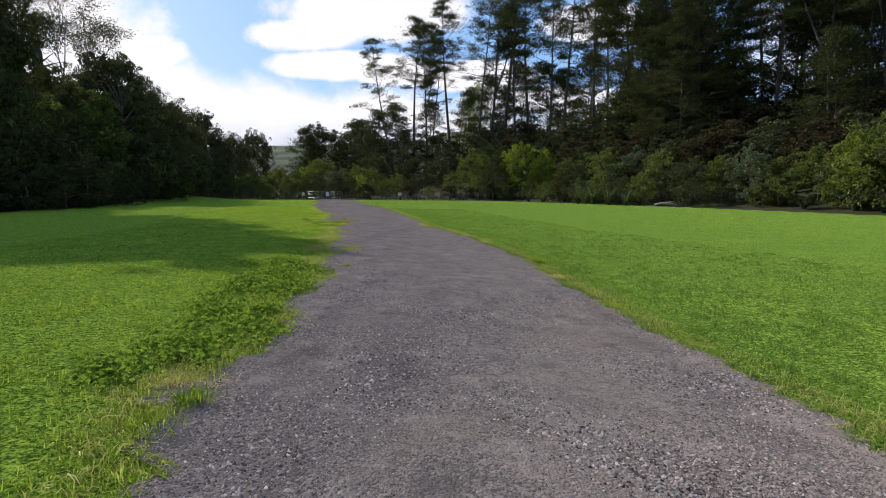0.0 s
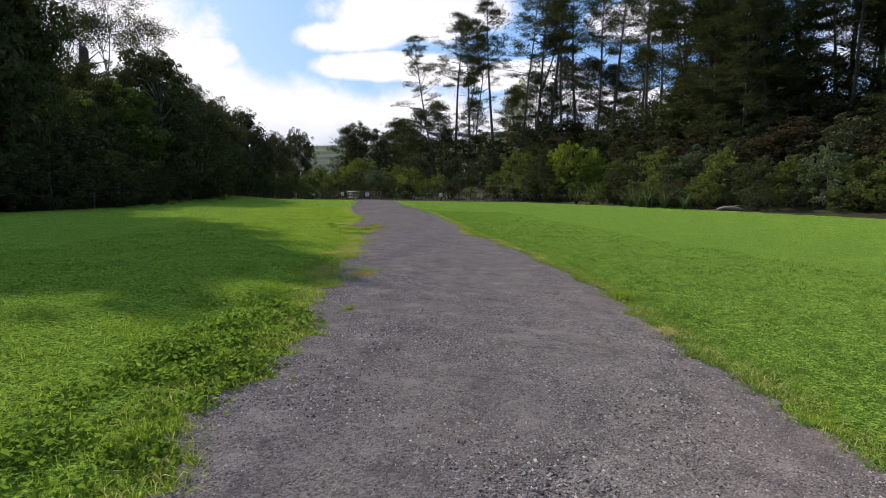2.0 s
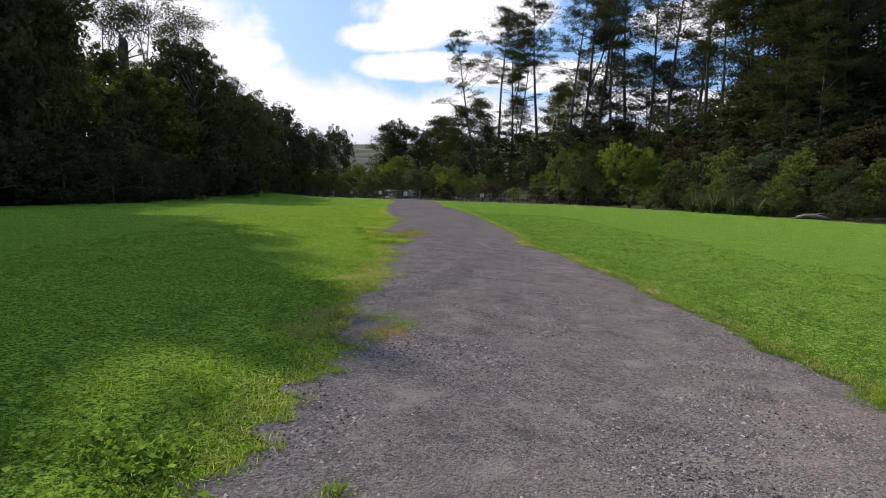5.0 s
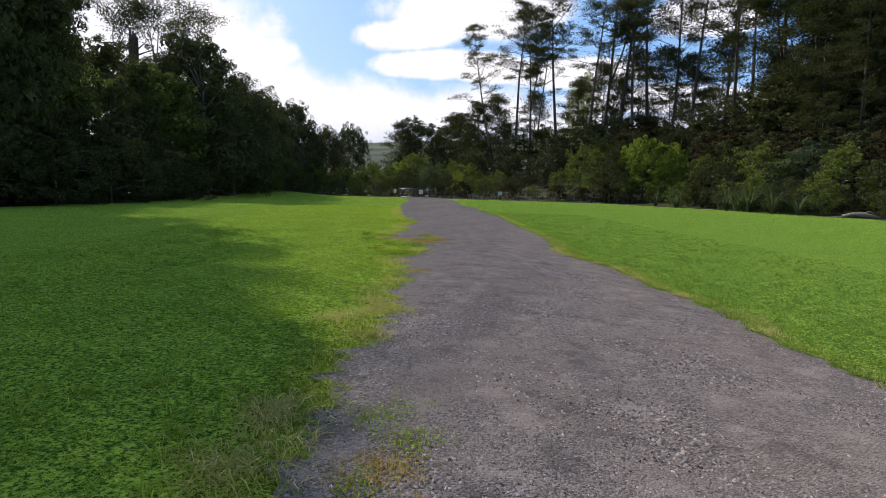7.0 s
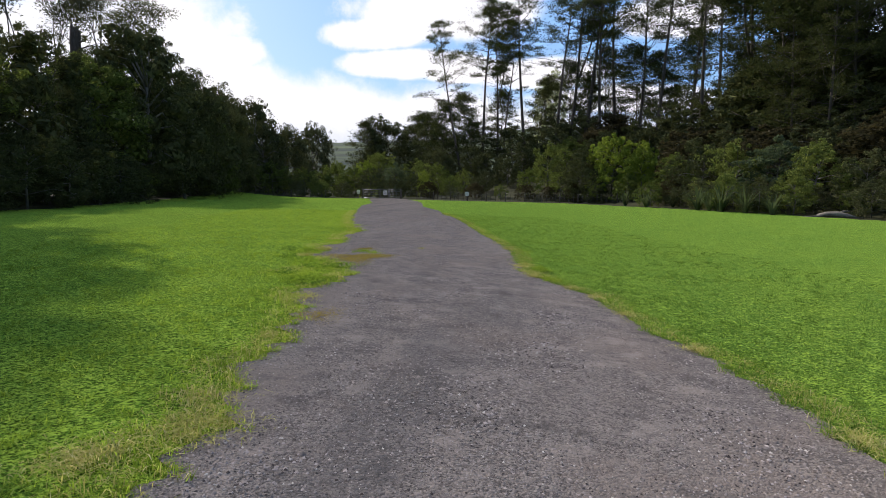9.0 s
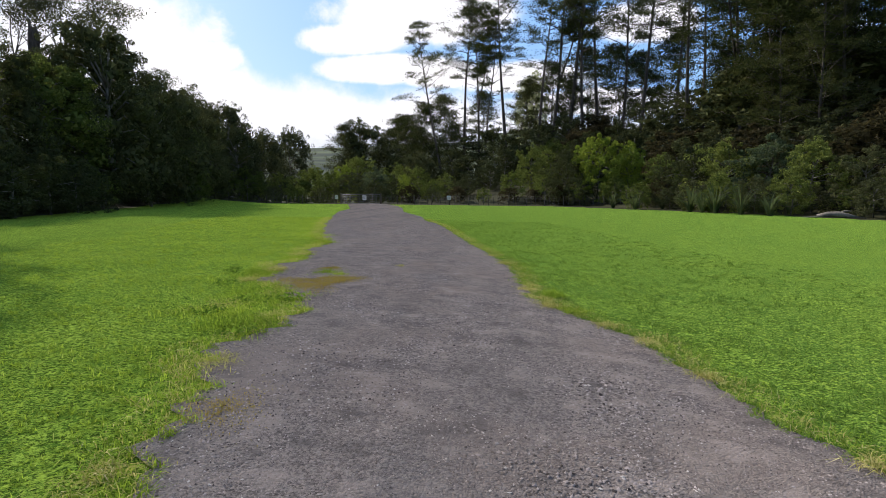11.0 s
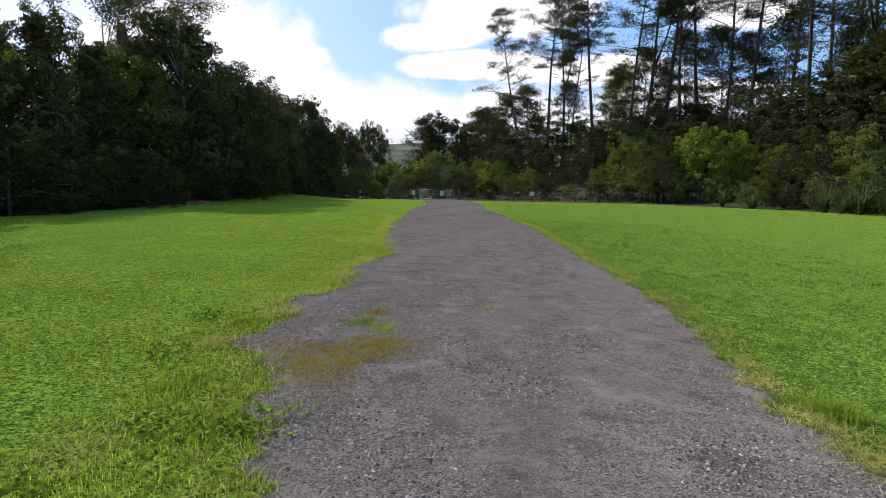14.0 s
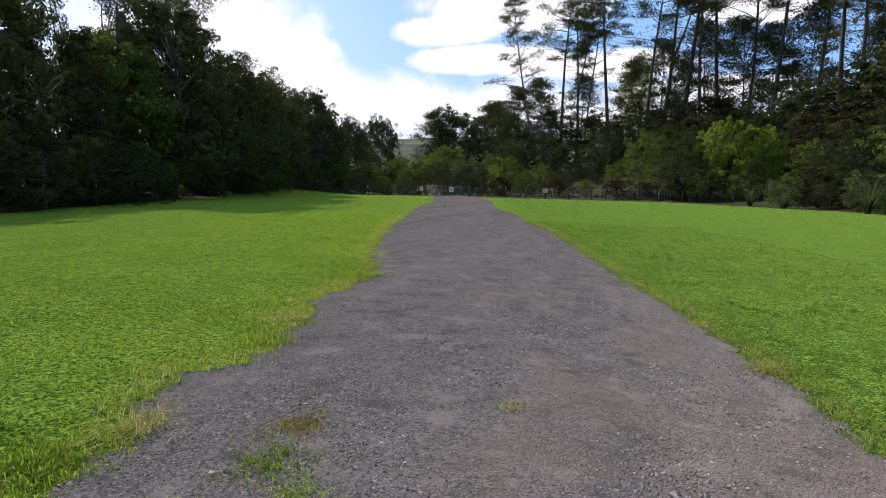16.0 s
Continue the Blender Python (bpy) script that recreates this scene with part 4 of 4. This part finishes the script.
def make_fence(name, pts, gap, label):
    root = empty(name, Matrix.Translation((pts[0][0], pts[0][1], 0)))
    tagged(root, label, "fence", "field fences")
    o = Vector((pts[0][0], pts[0][1], 0))
    pm = post_mesh(1.15, 0.065)
    stay = Tubes().box((-0.022, -0.018, 0.06), (0.022, 0.018, 1.0)).mesh("batten", POST, False)
    tops = []
    for a, b in zip(pts, pts[1:]):
        a, b = Vector((*a, 0)), Vector((*b, 0))
        n = max(1, round((b - a).length / gap))
        for i in range(n + 1):
            q = a.lerp(b, i / n)
            z = float(height(q.x, q.y))
            if not tops or (tops[-1] - Vector((q.x, q.y, z))).length > 0.5:
                tops.append(Vector((q.x, q.y, z)))
    for i, q in enumerate(tops):
        p = part_of("post", pm, root)
        p.location = q - o
        p.rotation_euler = (0.02 * math.sin(5 * i), 0.03 * math.cos(3 * i), i)
        if i + 1 < len(tops):
            for k in (1, 2, 3):
                s = part_of("batten", stay, root)
                s.location = q.lerp(tops[i + 1], k / 4) - o
                s.rotation_euler = (0, 0, math.atan2(tops[i + 1].y - q.y, tops[i + 1].x - q.x))
    for hgt in (0.15, 0.32, 0.5, 0.68, 0.86, 1.05):
        w = Tubes()
        for a, b in zip(tops, tops[1:]):
            w.add([a - o + Vector((0, -0.07, hgt)), b - o + Vector((0, -0.07, hgt))], [0.0035, 0.0035], 3)
        part_of("wire", w.mesh("wire", WIRE), root)
    return root


make_fence("fence", ((-19.3, 92.3), (-9.5, 88.4), (-2, 86), (6.4, 82.4), (10.5, 78.6)), 2.6, "low timber post and wire fence along the lawn")
make_fence("fence", ((-25.6, 92.3), (-33, 93), (-42, 94)), 2.6, "low timber post and wire fence beside the gate")


def make_leaf(name, x0, x1, y, h, sign):
    """One leaf of the gate: a tube frame with rails and uprights."""
    root = empty(name, Matrix.Translation((x0, y, 0)))
    w = x1 - x0
    f = Tubes()
    r = 0.03
    f.add([(0, 0, 0.12), (0, 0, h)], [r, r]).add([(w, 0, 0.12), (w, 0, h)], [r, r]).add([(-r, 0, h), (w + r, 0, h)], [r, r]).add([(-r, 0, 0.12), (w + r, 0, 0.12)], [r, r])
    part_of("gate_frame", f.mesh("gate_frame", STEEL), root)
    for k in range(1, 5):
        z = 0.12 + (h - 0.12) * k / 5
        part_of("rail", Tubes().add([(0, 0, z), (w, 0, z)], [0.014, 0.014], 5).mesh("rail", STEEL), root)
    n = max(2, round(w / 0.62))
    for k in range(1, n):
        part_of("upright", Tubes().add([(w * k / n, 0, 0.12), (w * k / n, 0, h)], [0.018, 0.018], 5).mesh("upright", STEEL), root)
    hinge = Tubes().box((-0.09, -0.03, 0.25), (0.03, 0.03, 0.31)).mesh("hinge", STEEL, False)
    part_of("hinge", hinge, root)
    up = part_of("hinge", hinge, root)
    up.location = (0, 0, h - 0.5)
    return tagged(root, "galvanised steel tube farm gate, closed across the path", "gate", "gate leaves")


make_leaf("farm_gate", -24.75, -21.15, 92.28, 1.28, True)
make_leaf("farm_gate", -21.0, -19.45, 92.28, 1.28, False)
for x in (-24.9, -19.35):
    g = new("gate_post", post_mesh(1.45, 0.10))
    g.matrix_world = Matrix.Translation((x, 92.3, 0))
    tagged(g, "dark round timber gate post", "post", "gate posts")


def make_sign(x, y, z, w, h, label, stake=True):
    root = empty("sign", Matrix.Translation((x, y, 0)))
    bm = bmesh.new()
    bmesh.ops.create_cube(bm, size=1, matrix=Matrix.Translation((0, 0, z)) @ Matrix.Diagonal((w, 0.012, h, 1)))
    bmesh.ops.bevel(bm, geom=bm.edges[:], offset=0.004, segments=1, affect="EDGES")
    me = bpy.data.meshes.new("board")
    bm.to_mesh(me)
    bm.free()
    me.materials.append(WHITE)
    part_of("board", me, root)
    for k in range(3):
        b = Tubes().box((-w * 0.36, -0.013, z + h * (0.22 - 0.22 * k) - h * 0.035), (w * (0.36 - 0.12 * (k % 2)), -0.0085, z + h * (0.22 - 0.22 * k) + h * 0.035))
        part_of("print", b.mesh("print", INK, False), root)
    if stake:
        part_of("stake", Tubes().box((-0.03, 0.012, -0.2), (0.03, 0.06, z + h * 0.4)).mesh("stake", POST, False), root)
    return tagged(root, label, "sign", "white signs")


make_sign(-25.45, 92.0, 0.92, 0.42, 0.5, "small white sign board on a stake beside the gate")
make_sign(-21.6, 92.225, 0.86, 0.55, 0.6, "white sign board hung on the gate", False)
make_sign(-9.6, 88.2, 0.9, 0.5, 0.5, "small white sign board on the fence line")

# ---- loose stones, grass, weeds ----
def scatter_stones(n, seed):
    rng = np.random.default_rng(seed)
    y = 0.4 + 42 * rng.uniform(0, 1, n) ** 1.3
    s = rng.uniform(0.0, 1.0, n)
    L, R = left_edge(y), right_edge(y)
    x = L + 0.03 + (R - L - 0.06) * s
    drift = np.sin(3.1 * x + 1.7 * y) * np.sin(2.3 * y - 1.9 * x) + 0.7 * np.sin(7.3 * x - 2.1 * y + 1) * np.sin(5.9 * y + 2)
    r = 0.0040 + 0.0105 * rng.uniform(0, 1, n) ** 2.0 + 0.010 * (rng.uniform(0, 1, n) > 0.98) * rng.uniform(0.2, 1, n)
    r *= np.clip(1 + 0.25 * drift, 0.6, 1.4)
    base = np.array([(1, 0.1, -0.3), (0.1, 0.9, -0.3), (-0.95, 0.05, -0.3), (0.0, -0.9, -0.3), (0.1, 0.0, 0.5)])
    tri = np.array([(0, 1, 4), (1, 2, 4), (2, 3, 4), (3, 0, 4)])
    w = rng.uniform(0, 2 * math.pi, n)
    c, q = np.cos(w)[:, None], np.sin(w)[:, None]
    b = base[None] * rng.uniform(0.65, 1.25, (n, 5, 1)) * rng.uniform(0.7, 1.3, (n, 1, 3))
    b[:, 4, :2] += rng.uniform(-0.45, 0.45, (n, 2))
    bx, by = b[..., 0] * c - b[..., 1] * q, b[..., 0] * q + b[..., 1] * c
    v = np.stack([bx, by, b[..., 2]], -1) * r[:, None, None]
    v += np.stack([x, y, path_z(x, y) + 0.001], -1)[:, None, :]
    f = (np.arange(n)[:, None, None] * 5 + tri[None]).reshape(-1, 3)
    ob = new("loose_gravel", mesh_of("loose_gravel", v.reshape(-1, 3), f, PEBBLE))
    return tagged(ob, "loose grey chips of crushed stone on the path", "gravel", kind="stuff")


scatter_stones(210000, 51)


def blades(name, x, y, z, seed, h, w, spread, mat, label, category):
    """Thin bent blades of grass, one small kite each."""
    rng = np.random.default_rng(seed)
    n = len(x)
    a = rng.uniform(0, 2 * math.pi, n)
    lean = rng.uniform(0.05, 1.0, n) * spread
    patchy = np.sin(2.3 * x + 1.1 * y) * np.sin(1.7 * y - 2.9 * x + seed) + 0.6 * np.sin(7.1 * x + 2) * np.sin(6.3 * y + seed)
    hh = h * rng.uniform(0.5, 1.3, n) * np.clip(1 + 0.45 * patchy, 0.45, 1.7)
    ww = w * rng.uniform(0.7, 1.3, n)
    out = np.stack([np.cos(a), np.sin(a), np.zeros(n)], -1)
    b = a + rng.uniform(-0.9, 0.9, n) + math.pi / 2
    side = np.stack([np.cos(b), np.sin(b), np.zeros(n)], -1) * ww[:, None]
    root = np.stack([x, y, z], -1)
    mid = root + out * (lean * hh * 0.4)[:, None] + np.array([0, 0, 1.0]) * (hh * 0.6)[:, None]
    tip = root + out * (lean * hh * 1.1)[:, None] + np.array([0, 0, 1.0]) * (hh * (1 - 0.35 * np.minimum(lean, 1.6)))[:, None]
    if n > 100000:
        v = np.stack([root - side * 0.6, root + side * 0.6, tip], 1).reshape(-1, 3)
        f = np.arange(3 * n).reshape(n, 3)
    else:
        v = np.stack([root - side * 0.4, mid + side * 0.5, tip, mid - side * 0.5], 1).reshape(-1, 3)
        f = np.arange(4 * n).reshape(n, 4)
    return tagged(new(name, mesh_of(name, v, f, mat)), label, category, kind="stuff")


def lawn_points(n, seed, side, reach, power, inset, y0=-4.0, y1=46.0, per=1):
    """Places beside the path, gathered in tufts of so many blades."""
    rng = np.random.default_rng(seed)
    k = max(1, n // per)
    y = y0 + (y1 - y0) * rng.uniform(0, 1, k) ** 1.2
    d = reach * rng.uniform(0, 1, k) ** power - inset * rng.uniform(0, 1, k) ** 2
    pick = np.repeat(np.arange(k), per)
    y = y[pick] + rng.normal(size=len(pick)) * (0.026 if per > 1 else 0)
    d = d[pick] + rng.normal(size=len(pick)) * (0.026 if per > 1 else 0)
    x = left_edge(y) - d if side < 0 else right_edge(y) + d
    return x, y, height(x, y) + np.where(d < 0, 0.015, 0.0)


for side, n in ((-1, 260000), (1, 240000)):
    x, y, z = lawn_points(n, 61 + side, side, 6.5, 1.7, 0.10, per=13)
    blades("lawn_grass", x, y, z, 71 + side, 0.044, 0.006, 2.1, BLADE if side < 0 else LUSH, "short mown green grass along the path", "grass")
    x, y, z = lawn_points(14000, 81 + side, side, 0.34, 1.0, 0.16)
    blades("edge_grass", x, y, z, 91 + side, 0.06, 0.005, 2.4, STRAW, "dry straw-coloured grass at the path's edge", "grass")
    x, y, z = lawn_points(16000, 101 + side, side, 0.45, 1.2, 0.14)
    blades("edge_grass", x, y, z, 111 + side, 0.055, 0.006, 1.9, BLADE, "longer green grass at the path's edge", "grass")


def tuft(x, y, r, n, h, mat, seed, label, name="grass_tuft", category="grass tuft", spread=1.3):
    rng = np.random.default_rng(seed)
    d, a = r * 0.52 * np.minimum(np.hypot(rng.normal(size=n), rng.normal(size=n)), 3.0), rng.uniform(0, 2 * math.pi, n)
    lump = 1 + 0.35 * np.sin(3 * a + seed) + 0.2 * np.sin(5 * a)
    px, py = x + np.cos(a) * d * lump, y + np.sin(a) * d * lump * 1.25
    z = np.where((px > left_edge(py)) & (px < right_edge(py)), path_z(px, py) - 0.004, height(px, py))
    return blades(name, px, py, z, seed + 1, h, 0.0055, spread, mat, label, category)


TUFTS = (
    # flat moss and sparse green on the gravel
    (-4.0, 22.15, 0.42, 8500, 0.026, MOSS), (-3.75, 22.6, 0.22, 1800, 0.024, MOSS), (-4.25, 23.35, 0.22, 800, 0.028, BLADE), (-3.95, 23.1, 0.18, 450, 0.025, BLADE),
    (-4.3, 23.8, 0.16, 700, 0.028, MOSS), (-1.45, 10.95, 0.24, 900, 0.022, MOSS), (-1.65, 11.55, 0.2, 500, 0.03, BLADE), (-1.4, 11.25, 0.16, 300, 0.04, BLADE),
    (-1.5, 10.75, 0.14, 240, 0.04, BLADE), (-0.9, 8.27, 0.07, 120, 0.05, BLADE), (-0.5, 2.2, 0.1, 260, 0.06, BLADE), (-2.85, 17.15, 0.26, 900, 0.02, MOSS), (-3.2, 24.5, 0.08, 90, 0.035, STRAW),
    # clumps in the lawn's ragged left edge
    (-5.15, 22.95, 0.18, 700, 0.07, BLADE), (-5.1, 22.3, 0.16, 260, 0.06, STRAW), (-5.3, 23.0, 0.2, 500, 0.07, BLADE), (-5.15, 23.5, 0.18, 300, 0.06, STRAW),
    (-3.85, 19.4, 0.34, 2200, 0.07, BLADE), (-4.3, 19.9, 0.4, 1800, 0.055, BLADE), (-4.2, 20.8, 0.4, 1800, 0.05, BLADE), (-4.7, 21.3, 0.4, 1400, 0.05, BLADE), (-4.5, 20.4, 0.3, 500, 0.045, STRAW),
    (-2.5, 14.25, 0.26, 900, 0.06, STRAW), (-2.8, 13.8, 0.24, 800, 0.06, STRAW), (-2.75, 14.7, 0.2, 400, 0.05, STRAW), (-2.05, 10.8, 0.24, 800, 0.06, STRAW), (-2.2, 11.4, 0.2, 500, 0.05, STRAW),
    (-2.3, 13.2, 0.18, 400, 0.05, STRAW), (-3.0, 16.3, 0.16, 300, 0.05, STRAW), (-3.45, 18.1, 0.2, 400, 0.05, STRAW), (-5.5, 25.3, 0.24, 700, 0.06, BLADE), (-5.8, 26.2, 0.24, 500, 0.06, STRAW),
    (-6.2, 28.9, 0.3, 900, 0.07, BLADE), (-7.1, 31.2, 0.35, 1000, 0.08, BLADE), (-1.0, 4.9, 0.16, 500, 0.08, BLADE), (-0.75, 2.6, 0.2, 500, 0.06, STRAW), (-0.6, 1.9, 0.2, 500, 0.06, BLADE),
    # straw and turf tumbling over the right edge
    (-0.85, 22.95, 0.16, 460, 0.06, STRAW), (-0.65, 22.2, 0.18, 520, 0.07, STRAW), (-0.62, 21.65, 0.16, 520, 0.07, STRAW), (-0.05, 20.6, 0.12, 300, 0.05, STRAW), (-0.8, 23.5, 0.14, 340, 0.05, STRAW),
    (0.25, 19.9, 0.1, 220, 0.05, STRAW), (0.5, 18.8, 0.12, 240, 0.05, STRAW), (0.95, 17.2, 0.1, 200, 0.05, STRAW), (-0.35, 21.3, 0.14, 700, 0.08, BLADE), (-0.5, 22.4, 0.16, 700, 0.08, BLADE),
    (-1.3, 26.4, 0.14, 300, 0.05, STRAW), (-1.6, 28.0, 0.14, 300, 0.05, STRAW), (1.4, 15.2, 0.1, 200, 0.05, STRAW), (2.33, 10.5, 0.18, 700, 0.09, BLADE), (2.45, 8.4, 0.12, 260, 0.05, STRAW), (2.75, 6.0, 0.12, 300, 0.06, BLADE),
)
WORD = {"grass_blades": "green grass tuft growing at the gravel's edge", "dry_grass": "dry straw-coloured grass tuft by the path", "mossy_turf": "flat brownish moss patch on the gravel"}
for i, (x, y, r, n, h, mt) in enumerate(TUFTS):
    tuft(x, y, r, n, h, mt, 200 + i, WORD[mt.name], "moss_patch" if mt is MOSS else "grass_tuft", "moss" if mt is MOSS else "grass tuft", 2.8 if mt is STRAW else 1.5)


def weeds(n, seed):
    """Broad low leaves that crowd the lawn's edge."""
    rng = np.random.default_rng(seed)
    k = 70
    cy = np.concatenate([rng.uniform(2.5, 8.5, k), rng.uniform(19, 24, 7)])
    cx = left_edge(cy) - 0.02 - 0.95 * rng.uniform(0, 1, len(cy)) ** 1.5
    j = rng.integers(0, len(cy), n)
    o = rng.normal(size=(n, 3)) * (0.085, 0.11, 0.0)
    at = np.stack([cx[j], cy[j], np.full(n, 0.02)], -1) + o
    at[:, 2] += height(at[:, 0], at[:, 1]) + 0.07 * rng.uniform(0, 1, n) ** 2
    go = np.stack([rng.normal(size=n), rng.normal(size=n), rng.uniform(-0.1, 0.5, n)], -1)
    v, f = leaf_quads(rng, at, go, 0.044, 0.028, 0.2)
    return tagged(new("weeds", mesh_of("weeds", v, f, WEED)), "low broad-leaved weeds in the grass beside the path", "weeds", kind="stuff")


weeds(7500, 131)
